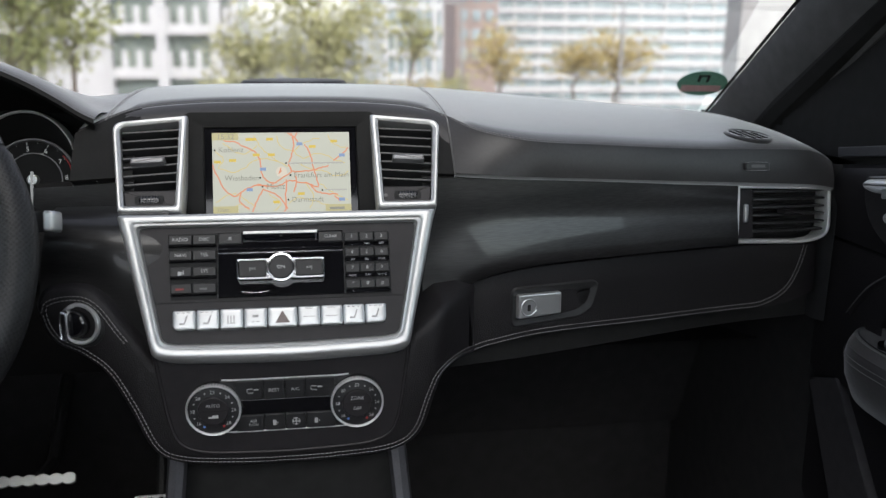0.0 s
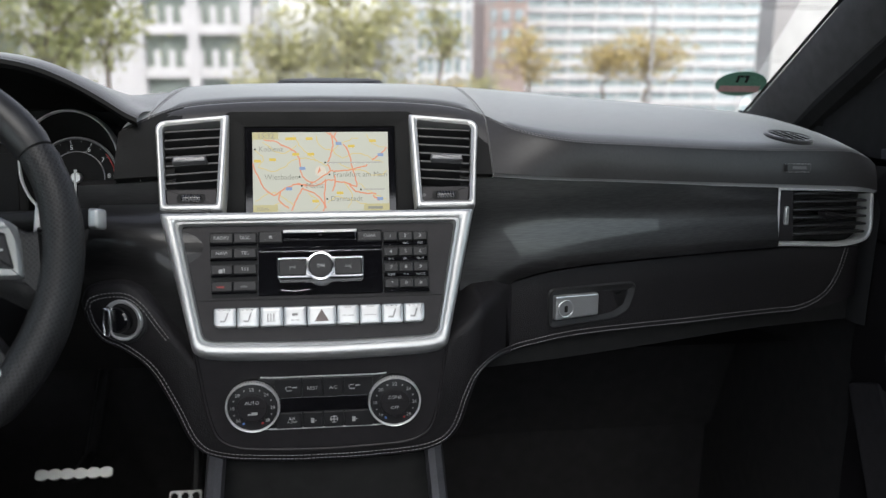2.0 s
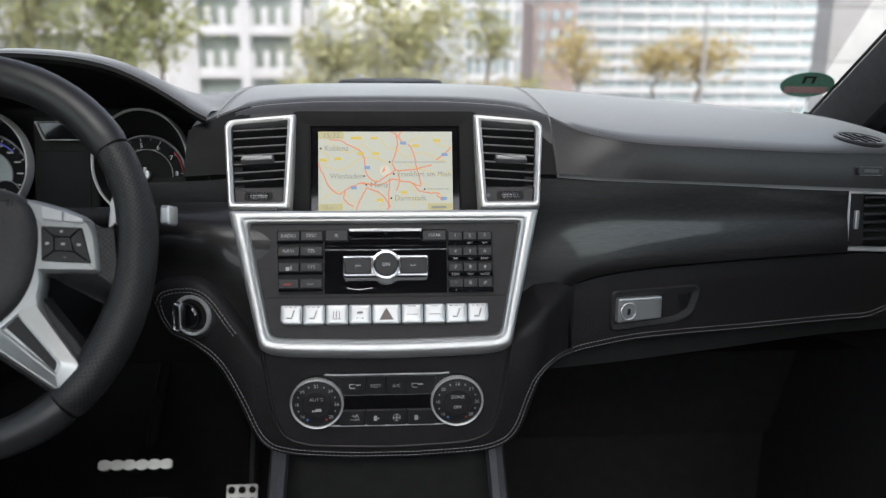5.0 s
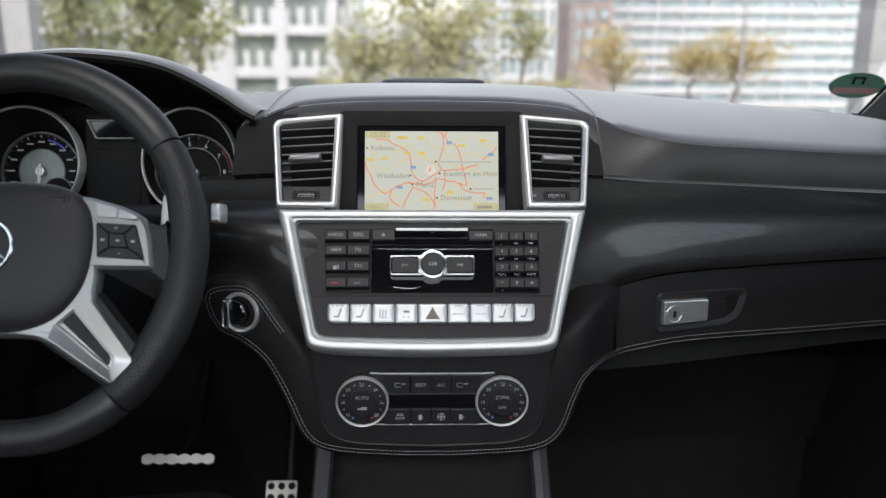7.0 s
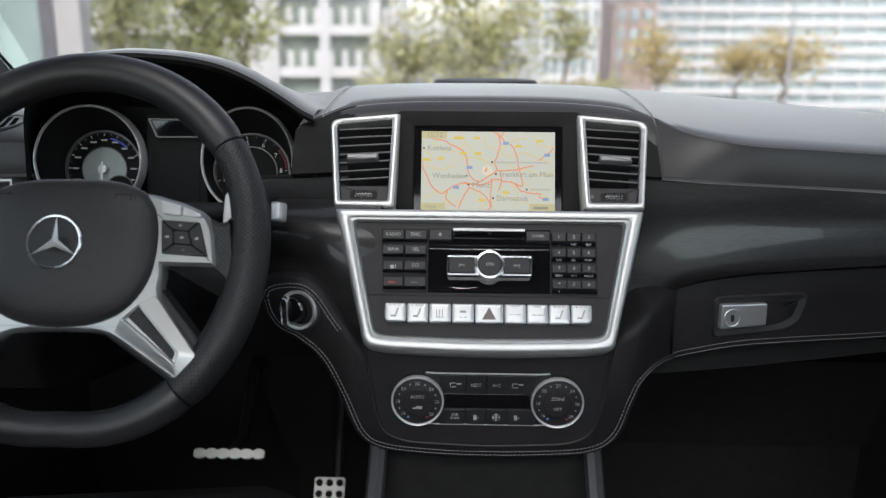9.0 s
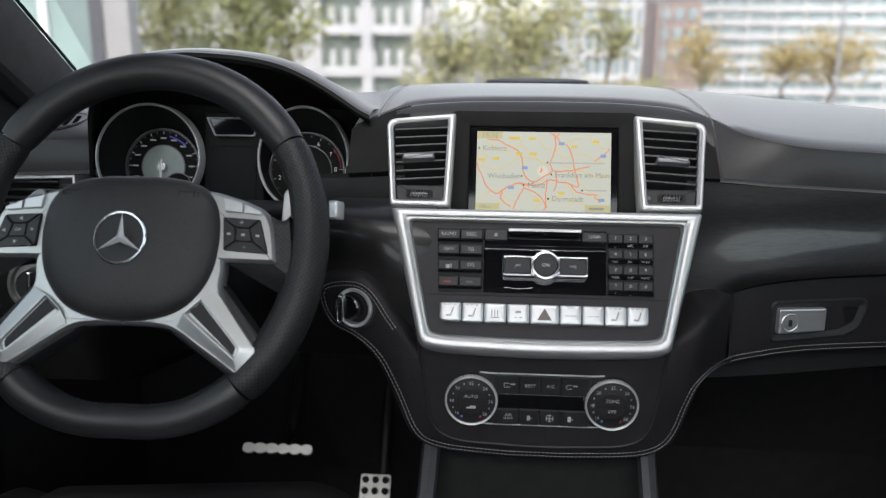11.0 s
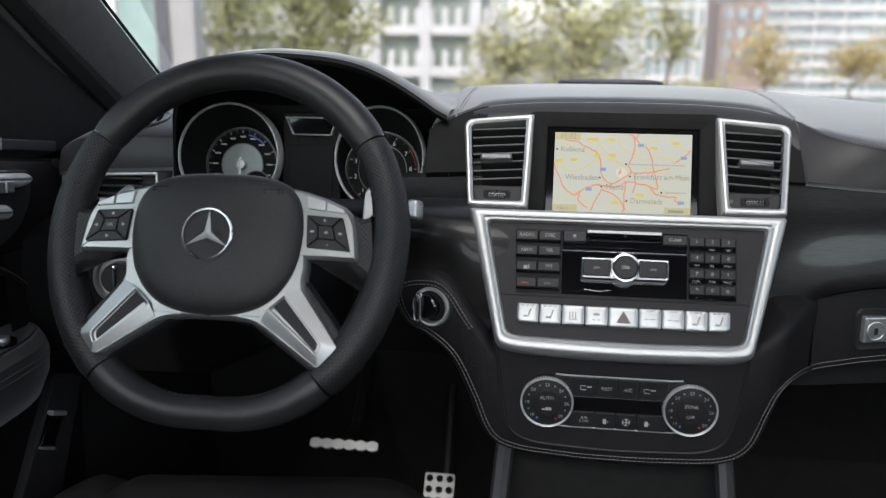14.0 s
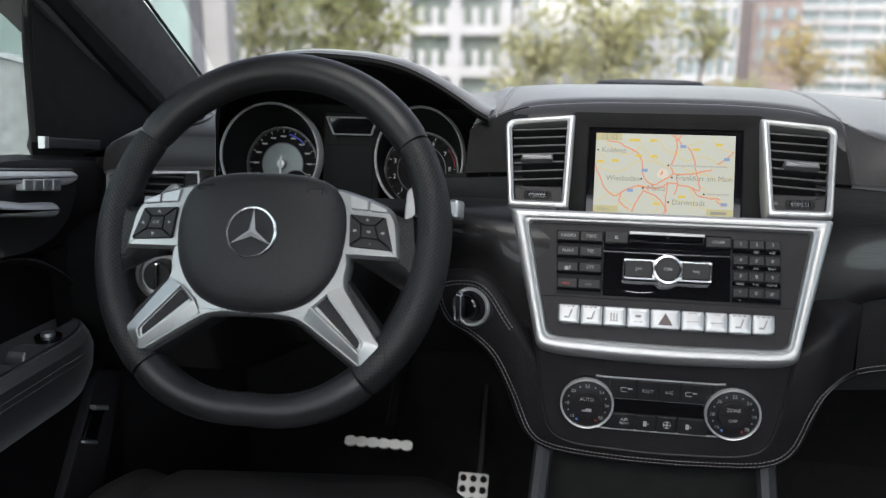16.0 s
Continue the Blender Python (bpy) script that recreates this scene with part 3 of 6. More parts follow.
hd = part("latch_handle", slab(rounded([(0.0, 0.0025), (0.062, 0.0045), (0.062, 0.0325), (0.0, 0.0335)], 0.003), -0.002, 0.006, 0.002, m), KEYSILVER, glove, "satin silver latch")
part("lock_cylinder", loft([(circle(0.0115, 28, (0.0145, 0.0165)), 0.004), (circle(0.0115, 28, (0.0145, 0.0165)), 0.0066), (circle(0.0105, 28, (0.0145, 0.0165)), 0.0072), (circle(0.009, 28, (0.0145, 0.0165)), 0.0066)], m), KEYSILVER, hd)
part("keyhole", slab(rect(0.0125, 0.0125, 0.0165, 0.0205, 0.001), 0.006, 0.0078, 0.0003, m), RUBBER, hd)

# ---- centre console body ----
console = thing("centre_console", (0, -0.05, 0.5), "black leather centre console with a stitched edge", "centre console")
OUT = [(-0.2515, 1.135), (-0.246, 1.113), (-0.232, 1.094), (-0.206, 1.0825), (-0.183, 1.064), (-0.163, 1.027), (-0.1425, 0.981), (-0.112, 0.9625), (-0.05, 0.956), (0, 0.955), (0.05, 0.956), (0.114, 0.962),
       (0.146, 0.983), (0.163, 1.027), (0.174, 1.046), (0.194, 1.047), (0.222, 1.036)]


def flank(x, y):
    soft = lambda d: (d + math.sqrt(d * d + 0.0002)) / 2 - 0.002 if d > -0.05 else 0.0
    return y + max(0.0, 0.30 * soft(-x - 0.150) if x < 0 else 1.75 * soft(x - 0.168))


ol = [(p[0], p[1]) for p in curve(OUT, 5)]
top_left = [(p[0], p[1]) for p in curve([(-0.13, 1.082), (-0.142, 1.100), (-0.158, 1.122), (-0.176, 1.147), (-0.196, 1.159), (-0.222, 1.158), (-0.243, 1.150), (-0.2515, 1.135)], 4)][:-1]
full = ol + [(0.222, 1.119), (0.198, 1.128), (0.172, 1.126), (0.15, 1.112), (0.13, 1.10), (0.125, 1.082)] + top_left
bm = bmesh.new()
rings = []
for d, y in ((-0.001, 0.10), (-0.001, -0.132), (0.002, -0.142), (0.006, -0.147), (0.012, -0.1485)):
    rings.append([(p[0], y, p[1]) for p in inset(full, d)])
vs = [[bm.verts.new(p) for p in r] for r in rings]
for a, b in zip(vs, vs[1:]):
    for i in range(len(a)):
        j = (i + 1) % len(a)
        bm.faces.new((a[i], a[j], b[j], b[i]))
bm.faces.new(vs[-1])
for x in (-0.24, -0.225, -0.21, -0.195, -0.18, -0.165, -0.15, -0.135, 0.15, 0.16, 0.168, 0.176, 0.186, 0.197, 0.21):
    bmesh.ops.bisect_plane(bm, geom=bm.verts[:] + bm.edges[:] + bm.faces[:], plane_co=(x, 0, 0), plane_no=(1, 0, 0))
for v in bm.verts:
    v.co.y = flank(v.co.x, v.co.y)
part("surround", bm, LEATHER, console, smooth=50)
# black veneer sweeping from the console edge up to the dashboard strip
rows = []
for p in top_left[::-1]:
    y0 = flank(p[0], -0.132)
    rows.append([(p[0] + 0.012 * math.sin(math.pi * t / 2), y0 + (-0.050 - y0) * t ** 3.0, p[1] + 0.001 + (1.226 - p[1]) * math.sin(math.pi / 2 * t)) for t in steps(0, 1, 14)])
part("veneer_cheek", sheet(rows), GLOSSWOOD, console, "glossy black ash veneer cheek")
for k in (0.0085, 0.0125):
    q = inset(full, k)
    q = q[-22:] + q[:len(ol) - 2]
    part("stitching", stitches([(p[0], flank(p[0], -0.1492), p[1]) for p in q], r=0.0005), THREAD, console, "grey double stitching")
KP = frame_of((0, -0.1485, 1.03), (0, 0, 1))
pl = rounded([(-0.1335, 0.075), (-0.1225, -0.012), (-0.1145, -0.041), (-0.09, -0.0525), (0, -0.0565), (0.09, -0.0525), (0.1145, -0.041), (0.1225, -0.012), (0.1335, 0.075)], [0.002, 0.02, 0.02, 0.02, 0.03, 0.02, 0.02, 0.02, 0.002])
part("fascia", loft([(inset(pl, -0.003), -0.004), (inset(pl, -0.0015), 0.0012), (pl, 0.002), (inset(pl, 0.0015), 0.001), (inset(pl, 0.003), 0.0018)], KP), PANEL, console, "matt charcoal fascia")
# the tunnel with its rails
part("tunnel", box(-0.128, -0.6, 0.4, 0.128, 0.1, 0.80, b=0.02), LINING, console)
part("tunnel", box(-0.128, -0.10, 0.4, 0.128, 0.1, 0.96, b=0.01), LINING, console)
for sg in (1, -1):
    part("rail", tube(curve([(sg * 0.119, -0.125, 0.965), (sg * 0.121, -0.135, 0.94), (sg * 0.124, -0.155, 0.90), (sg * 0.128, -0.20, 0.85), (sg * 0.132, -0.30, 0.82), (sg * 0.135, -0.6, 0.81)], 6), 0.0105, 8), GREYRAIL, console, "dark grey side rail")

# ---- radio unit ----
CP = frame_of((0, -0.17, 1.10), (0, 0.46, 0.888))
radio = thing("radio_panel", (0, -0.12, 1.10), "charcoal radio and phone control panel in a satin silver frame", "control panel")
bo = rounded([(-0.1665, 0.1445), (-0.1295, -0.004), (-0.11, -0.0085), (0, -0.0121), (0.11, -0.0085), (0.1295, -0.004), (0.1655, 0.1445), (0, 0.1445)], [0.003, 0.007, 0.02, 0.05, 0.02, 0.007, 0.003, 0.02])
bi = rounded([(-0.1445, 0.1300), (-0.1195, 0.0118), (-0.110, 0.0083), (0, 0.0054), (0.110, 0.0083), (0.1195, 0.0118), (0.1435, 0.1300), (0, 0.1300)], [0.006, 0.008, 0.01, 0.05, 0.01, 0.008, 0.006, 0.02])


def back_top(poly, w, dv, dw):
    return [(p[0], p[1] + (dv if p[1] > 0.1 else 0), w + (dw if p[1] > 0.1 else 0)) for p in poly]


part("frame", loft([(lerp(bi, bo, -0.02), -0.007), (bi, -0.001), (lerp(bi, bo, 0.10), 0.0022), (lerp(bi, bo, 0.25), 0.0012), (lerp(bi, bo, 0.34), 0.0028), (lerp(bi, bo, 0.42), 0.0035), (lerp(bi, bo, 0.58), 0.0036), (lerp(bi, bo, 0.72), 0.0031), (lerp(bi, bo, 0.84), 0.0018), (lerp(bi, bo, 0.94), -0.001), (bo, -0.005), (back_top(bo, -0.03, 0.003, 0), 0)],
                   CP, cap0=False), SILVER, radio, "satin silver frame")
face = rounded([(-0.1475, 0.1325), (-0.1222, 0.009), (0, 0.0025), (0.1222, 0.009), (0.1465, 0.1325)], [0.004, 0.008, 0.04, 0.008, 0.004])
part("faceplate", slab(face, -0.03, -0.0035, 0.0005, CP), PANEL, radio)
part("groove", slab(rect(-0.1335, 0.0502, 0.1325, 0.0512), -0.004, -0.0033, 0.0001, CP), RUBBER, radio)
part("groove", slab(rect(-0.1335, 0.0512, 0.1325, 0.0516), -0.004, -0.0031, 0.0001, CP), PANEL, radio)
W0 = -0.0035
# function keys
rows_v = [(0.1075, 0.1212), (0.0912, 0.1046), (0.0742, 0.0874), (0.0565, 0.0700)]
names = [("RADIO", "DISC"), ("NAVI", "TEL"), ("", "SYS"), ("", "")]
part("key_well", slab(rounded([(-0.1150, 0.1228), (-0.1115, 0.0535), (-0.0655, 0.0535), (-0.0655, 0.1228)], 0.001), W0 - 0.002, W0 + 0.0004, 0.0002, CP), RUBBER, radio)
for (v0, v1), nm in zip(rows_v, names):
    left = -0.1142 + 0.0033 * (0.1214 - v1) / 0.0675
    for u0, u1, t in ((left, -0.0905, nm[0]), (-0.0898, -0.0663, nm[1])):
        k = part("key", slab(rect(u0, v0 + 0.003, u1, v1, 0.0012), W0, W0 + 0.0042, 0.001, CP), KEY, radio)
        if t:
            words(t, CP, 0.0052, PRINT, k, (u0 + u1) / 2, (v0 + 0.003 + v1) / 2, W0 + 0.0043)
    part("key_lip", slab(rect(left, v0 + 0.0008, -0.0663, v0 + 0.0024, 0.0004), W0, W0 + 0.002, 0.0003, CP), GLOSS, radio)
bars([(-0.1045, 0.0785, -0.1005, 0.0825), (-0.0995, 0.079, -0.0985, 0.0835)], CP, W0 + 0.0042, PRINT, radio)
bars([(-0.1065, 0.0630, -0.0985, 0.0650)], CP, W0 + 0.0042, REDPRINT, radio)
bars([(-0.0825, 0.0630, -0.0755, 0.0650)], CP, W0 + 0.0042, DARKPRINT, radio)
# black glass block, disc slot and clear key
part("display_block", slab(rect(-0.0648, 0.0540, 0.0645, 0.1230, 0.001), W0 - 0.001, W0 + 0.0012, 0.0005, CP), GLOSS, radio, "glossy black display block")
part("disc_slot", slab(rect(-0.039, 0.1130, 0.0378, 0.1224, 0.0005), W0, W0 + 0.0052, 0.0022, CP), GLOSS, radio, "black disc slot flap")
part("slot_trim", slab(rect(-0.039, 0.1196, 0.0378, 0.1232, 0.0004), W0, W0 + 0.0058, 0.001, CP), RINGMETAL, radio)
bars([(-0.0022, 0.1175, 0.0022, 0.1186), (-0.0012, 0.1163, 0.0012, 0.1175)], CP, W0 + 0.0056, RUBBER, radio)
ej = part("key", slab(rect(-0.0640, 0.1100, -0.0398, 0.1222, 0.001), W0, W0 + 0.0042, 0.001, CP), KEY, radio)
bars([(-0.0542, 0.1145, -0.0502, 0.1152), (-0.0536, 0.1160, -0.0508, 0.1175)], CP, W0 + 0.0042, PRINT, radio)
ck = part("key", slab(rect(0.0386, 0.1100, 0.0640, 0.1210, 0.001), W0, W0 + 0.0042, 0.001, CP), KEY, radio)
words("CLEAR", CP, 0.0044, PRINT, ck, 0.0514, 0.1156, W0 + 0.0043)
part("trim_line", slab(rect(-0.0645, 0.1002, 0.0642, 0.1014, 0.0003), W0, W0 + 0.0022, 0.0004, CP), CHROME, radio, "thin chrome line")
part("trim_line", slab(rect(-0.0645, 0.1048, 0.0642, 0.1056, 0.0003), W0, W0 + 0.0018, 0.0003, CP), GLOSS, radio)
bm = bmesh.new()
tube([(CP @ Vector((u, 0.0602 - 0.0018 * math.sin((u + 0.041) / 0.028 * math.pi), W0 + 0.0016))) for u in steps(-0.041, -0.013, 10)], 0.0004, 5, bm=bm)
part("card_slot", bm, CHROME, radio)
# rotary switch with its two wings
VK = 0.0812
wing = rounded([(-0.0452, VK + 0.0105), (-0.0445, VK - 0.0115), (0.0440, VK - 0.0115), (0.0447, VK + 0.0105)], 0.0035)
part("wing_frame", loft([(wing, W0), (wing, 0.010), (inset(wing, 0.0008), 0.0112), (inset(wing, 0.002), 0.0108), (inset(wing, 0.0024), 0.009)], CP), CHROME, radio, "chrome key surround")
for u0, u1 in ((-0.0425, -0.0150), (0.0145, 0.0420)):
    k = part("key", slab(rect(u0, VK - 0.0088, u1, VK + 0.0080, 0.0015), 0.004, 0.0112, 0.001, CP), KEY, radio)
    words("|<<" if u0 < 0 else ">>|", CP, 0.0046, PRINT, k, (u0 + u1) / 2, VK - 0.0004, 0.0113)
knob = part("rotary_knob", loft([(circle(0.0152, 48, (0, VK)), W0), (circle(0.0152, 48, (0, VK)), 0.013), (circle(0.0146, 48, (0, VK)), 0.0152), (circle(0.0128, 48, (0, VK)), 0.0156), (circle(0.0122, 48, (0, VK)), 0.0142)], CP), CHROME, radio, "chrome ring")
bm = bmesh.new()
for i in range(40):
    a = 2 * math.pi * i / 40
    c, s = math.cos(a), math.sin(a)
    tube([CP @ Vector((0.0153 * c, VK + 0.0153 * s, 0.006)), CP @ Vector((0.0151 * c, VK + 0.0151 * s, 0.0142))], 0.00045, 4, bm=bm)
part("knurling", bm, CHROME, knob)
cap = part("cap", slab(circle(0.0123, 40, (0, VK)), 0.012, 0.0154, 0.0012, CP), KEY, knob, "black cap")
words("ON", CP, 0.0052, PRINT, knob, 0, VK, 0.0155)
# keypad
part("key_well", slab(rect(0.0652, 0.0528, 0.1140, 0.1205, 0.001), W0 - 0.002, W0 + 0.0004, 0.0002, CP), RUBBER, radio)
pads = [["1", "2", "3"], ["4", "5", "6"], ["7", "8", "9"], ["*", "0", "#"]]
subs = [["_", "ABC", "DEF"], ["GHI", "JKL", "MNO"], ["PQRS", "TUV", "WXYZ"], ["+", "_", ""]]
for r in range(4):
    v1 = 0.1196 - 0.0170 * r
    for c in range(3):
        u0 = 0.0658 + 0.0158 * c - 0.0003 * r * c / 2
        k = part("key", slab(rect(u0, v1 - 0.0098, u0 + 0.0152, v1, 0.001), W0, W0 + 0.0044, 0.001, CP), KEY, radio)
        words(pads[r][c], CP, 0.0054, PRINT, k, u0 + 0.0076, v1 - 0.0048, W0 + 0.0045)
        if subs[r][c]:
            words(subs[r][c], CP, 0.0033, PRINT, k, u0 + 0.0076, v1 - 0.0122, W0 + 0.0016)
    part("key_lip", slab(rect(0.0658, v1 - 0.0142, 0.1128, v1 - 0.0102, 0.0004), W0, W0 + 0.0014, 0.0003, CP), GLOSS, radio)
# row of nine silver keys
def shrink(pts, d):
    us, vs = [p[0] for p in pts], [p[1] for p in pts]
    cu, cv, w, h = (min(us) + max(us)) / 2, (min(vs) + max(vs)) / 2, max(us) - min(us), max(vs) - min(vs)
    return [(cu + (p[0] - cu) * (1 - 2 * d / w), cv + (p[1] - cv) * (1 - 2 * d / h)) for p in pts]


edges = [577.5, 617, 656.5, 697, 737.5, 789.5, 829, 868, 907, 945]
for i in range(9):
    u0, u1 = (edges[i] - 763.5) * 0.000588 + 0.0005, (edges[i + 1] - 763.5) * 0.000588 - 0.0005
    v0, v1 = 0.0212 + (0.0006 if i in (0, 8) else 0), 0.0418
    pts = rounded([(u0, v1), (u0, v0), (u1, v0), (u1, v1)], [0.0022, 0.0065 if i == 0 else 0.0022, 0.0065 if i == 8 else 0.0022, 0.0022])
    k = part("silver_key", loft([(pts, W0), (pts, W0 + 0.0050), (shrink(pts, 0.0006), W0 + 0.0057), (shrink(pts, 0.0018), W0 + 0.0062), (shrink(pts, 0.0040), W0 + 0.0065), (shrink(pts, 0.0065), W0 + 0.0066)], CP), KEYSILVER, radio, "satin silver key")
    um, vm, wk = (u0 + u1) / 2, (v0 + v1) / 2, W0 + 0.0066
    if i == 4:
        bm = loft([([(um - 0.0075, vm - 0.0062), (um + 0.0075, vm - 0.0062), (um, vm + 0.0066)], wk - 0.001), ([(um - 0.0075, vm - 0.0062), (um + 0.0075, vm - 0.0062), (um, vm + 0.0066)], wk + 0.0004)], CP)
        part("hazard_triangle", bm, material("hazard_red", (0.12, 0.09, 0.085), 0.35, grain_size=600), k, "dark red hazard triangle")
    elif i in (0, 1, 7, 8):
        lean = 0.0026
        back = [(um - 0.0002, vm - 0.0030), (um + 0.0014, vm - 0.0030), (um + 0.0014 + lean, vm + 0.0046), (um - 0.0002 + lean, vm + 0.0046)]
        base = [(um - 0.0046, vm - 0.0046), (um + 0.0012, vm - 0.0046), (um + 0.0006, vm - 0.0030), (um - 0.0042, vm - 0.0026)]
        part("seat_symbol", slab(back, wk - 0.0004, wk + 0.00015, 0.00005, CP, bm=slab(base, wk - 0.0004, wk + 0.00015, 0.00005, CP)), KEYPRINT, k, smooth=0)
        bars([(u0 + 0.004 + 0.005 * q, v1 - 0.0028, u0 + 0.007 + 0.005 * q, v1 - 0.0021) for q in range(3)], CP, wk, DARKPRINT, k, "indicator_mark")
    elif i == 2:
        bars([(um - 0.004 + 0.003 * j, vm - 0.004, um - 0.003 + 0.003 * j, vm + 0.0035) for j in range(3)] + [(um - 0.0048, vm - 0.005, um + 0.0042, vm - 0.0042)], CP, wk, KEYPRINT, k)
    elif i == 3:
        bars([(um - 0.003, vm + 0.0005, um + 0.003, vm + 0.003), (um - 0.004, vm - 0.0045, um - 0.001, vm - 0.0036), (um + 0.001, vm - 0.0045, um + 0.004, vm - 0.0036)], CP, wk, KEYPRINT, k)
    else:
        bars([(um - 0.006, vm - 0.0012, um - 0.0015, vm - 0.0004), (um - 0.0005, vm - 0.0012, um + 0.006, vm - 0.0004), (um - 0.004, v1 - 0.0028, um + 0.004, v1 - 0.0022)], CP, wk, KEYPRINT, k)

# ---- centre air vents ----
VP = frame_of((0, -0.070, 1.23), (0, 0.594, 0.804))


def centre_vent(sg):
    e = thing("air_vent", (sg * 0.14, -0.02, 1.22), "black slatted air vent in a satin silver frame", "air vent", "dashboard air vents")
    fx = (lambda q: q) if sg < 0 else mirror
    o = fx(rounded([(-0.1835, 0.1030), (-0.1715, -0.0075), (-0.1055, -0.0075), (-0.1022, 0.1115)], [0.012, 0.003, 0.003, 0.0015]))
    i = fx(rounded([(-0.1752, 0.0968), (-0.1655, 0.0), (-0.1125, 0.0), (-0.1112, 0.1040)], [0.006, 0.003, 0.003, 0.0015]))
    part("frame", loft([(inset(i, -0.0005), -0.016), (i, 0.0), (lerp(i, o, 0.22), 0.0018), (lerp(i, o, 0.45), 0.0028), (lerp(i, o, 0.7), 0.0026), (lerp(i, o, 0.88), 0.0014), (o, -0.001), (o, -0.03)], VP, cap0=False, cap1=False), SILVER, e, "satin silver frame")
    part("duct", slab(i, -0.05, -0.030, 0.001, VP), RUBBER, e)
    lip = fx(rounded([(-0.1685, 0.0205), (-0.1650, -0.001), (-0.1115, -0.001), (-0.1120, 0.0205)], 0.002))
    part("sill", slab(lip, -0.02, -0.003, 0.002, VP), PANEL, e, "charcoal sill")
    for k in range(7):
        v = 0.0275 + 0.0108 * k
        tl = 0.0014 * (k - 3) / 3
        ul, ur = -0.1690 - 0.0008 * k, -0.1122 + 0.0001 * k
        pts = [(ul, v - 0.001), (ur, v - 0.001 + 0.004), (ur, v + 0.0022 + 0.004), (ul, v + 0.0022)]
        part("slat", slab(fx(pts), -0.022, -0.0055, 0.0012, VP), SLAT, e)
    q = fx(rounded([(-0.1615, 0.0498), (-0.1605, 0.0570), (-0.1250, 0.0588), (-0.1255, 0.0514)], 0.0012))
    part("direction_tab", slab(q, -0.012, 0.0035, 0.002, VP), TAB, e, "grey direction tab")
    part("wheel_slot", slab(fx(rect(-0.1550, 0.0035, -0.1245, 0.0140, 0.004)), -0.006, -0.0024, 0.0003, VP), RUBBER, e)
    # thumbwheel
    c = VP @ Vector((sg * 0.1398, 0.0088, -0.0065))
    bm = bmesh.new()
    tube([c + Vector((dx, 0, 0)) for dx in (-0.0115, -0.010, -0.006, 0.006, 0.010, 0.0115)], [0.0035, 0.0054, 0.0060, 0.0060, 0.0054, 0.0035], 22, bm=bm)
    tw = part("thumbwheel", bm, GLOSS, e)
    bm = bmesh.new()
    for dx in (-0.008, -0.005, -0.002, 0.002, 0.005, 0.008):
        tube([c + Vector((dx - 0.0006, 0, 0)), c + Vector((dx + 0.0006, 0, 0))], 0.0062 if abs(dx) < 0.006 else 0.0059, 22, bm=bm)
    part("wheel_rib", bm, GREYRAIL, tw)
    if sg > 0:
        part("air_symbol", loft([(circle(0.0022, 14, (0.1150, 0.0088)), -0.004), (circle(0.0022, 14, (0.1150, 0.0088)), -0.0026)], VP), DARKPRINT, e)
    return e


centre_vent(-1)
centre_vent(1)


def side_vent(sg):
    e = thing("air_vent", (sg * 0.69, 0.09, 1.12), "black slatted air vent in a satin silver frame", "air vent", "dashboard air vents")
    m = frame_of((0.614, 0.0715, 1.13), (0, 0.10, 1), (0.155, 0.026, -0.004))
    o = rounded([(-0.002, 0.0015), (0.120, -0.004), (0.1615, 0.006), (0.1575, 0.0785), (-0.003, 0.0840)], [0.002, 0.03, 0.022, 0.005, 0.002])
    i = inset(o, 0.0055)
    S = Matrix.Diagonal((sg, 1, 1, 1))
    mm = Matrix.Translation((0, 0, 0.012 if sg < 0 else 0)) @ S @ m
    part("frame", loft([(inset(i, -0.0005), -0.016), (i, 0.001), (lerp(i, o, 0.3), 0.0034), (lerp(i, o, 0.8), 0.003), (o, 0.0), (o, -0.03)], mm, cap0=False, cap1=False), RINGMETAL, e, "satin silver frame")
    part("duct", slab(i, -0.05, -0.03, 0.001, mm), RUBBER, e)
    part("side_plate", slab([(0.004, 0.008), (0.030, 0.007), (0.026, 0.078), (0.003, 0.079)], -0.02, -0.002, 0.001, mm), PANEL, e)
    part("thumbwheel", slab(rect(0.012, 0.030, 0.019, 0.056, 0.003), -0.004, 0.0015, 0.002, mm), KEYSILVER, e, "silver thumbwheel")
    for k in range(6):
        v = 0.0155 + 0.0112 * k
        part("slat", slab([(0.030, v - 0.001), (0.1575, v - 0.001), (0.1575, v + 0.0022), (0.030, v + 0.0022)], -0.022, -0.005, 0.0012, mm), SLAT, e)
    part("direction_tab", slab(rounded([(0.078, 0.040), (0.076, 0.047), (0.108, 0.044), (0.110, 0.0375)], 0.0012), -0.012, 0.003, 0.002, mm), PANEL, e, "grey direction tab")


side_vent(1)
side_vent(-1)

# ---- navigation display ----
SP = frame_of((0, -0.030, 1.213), (0, 0.326, 0.945))
nav = thing("navigation_display", (0, 0.02, 1.19), "colour navigation screen showing a road map, set in a black recess", "display")
o = rounded([(-0.1035, -0.03), (0.1035, -0.03), (0.1030, 0.1085), (-0.1030, 0.1085)], [0.001, 0.001, 0.004, 0.004])
i = rounded([(-0.0880, -0.03), (0.0880, -0.03), (0.0875, 0.0990), (-0.0875, 0.0990)], [0.001, 0.001, 0.002, 0.002])
part("recess", loft([(inset(o, -0.006), 0.004), (o, 0.0035), (lerp(o, i, 0.5), 0.0025), (i, 0.001), (inset(i, 0.0008), 0.0016), (inset(i, 0.0016), 0.0008), (inset(i, 0.002), -0.006)], SP, cap0=False), CAVITY, nav, "matt black recess")
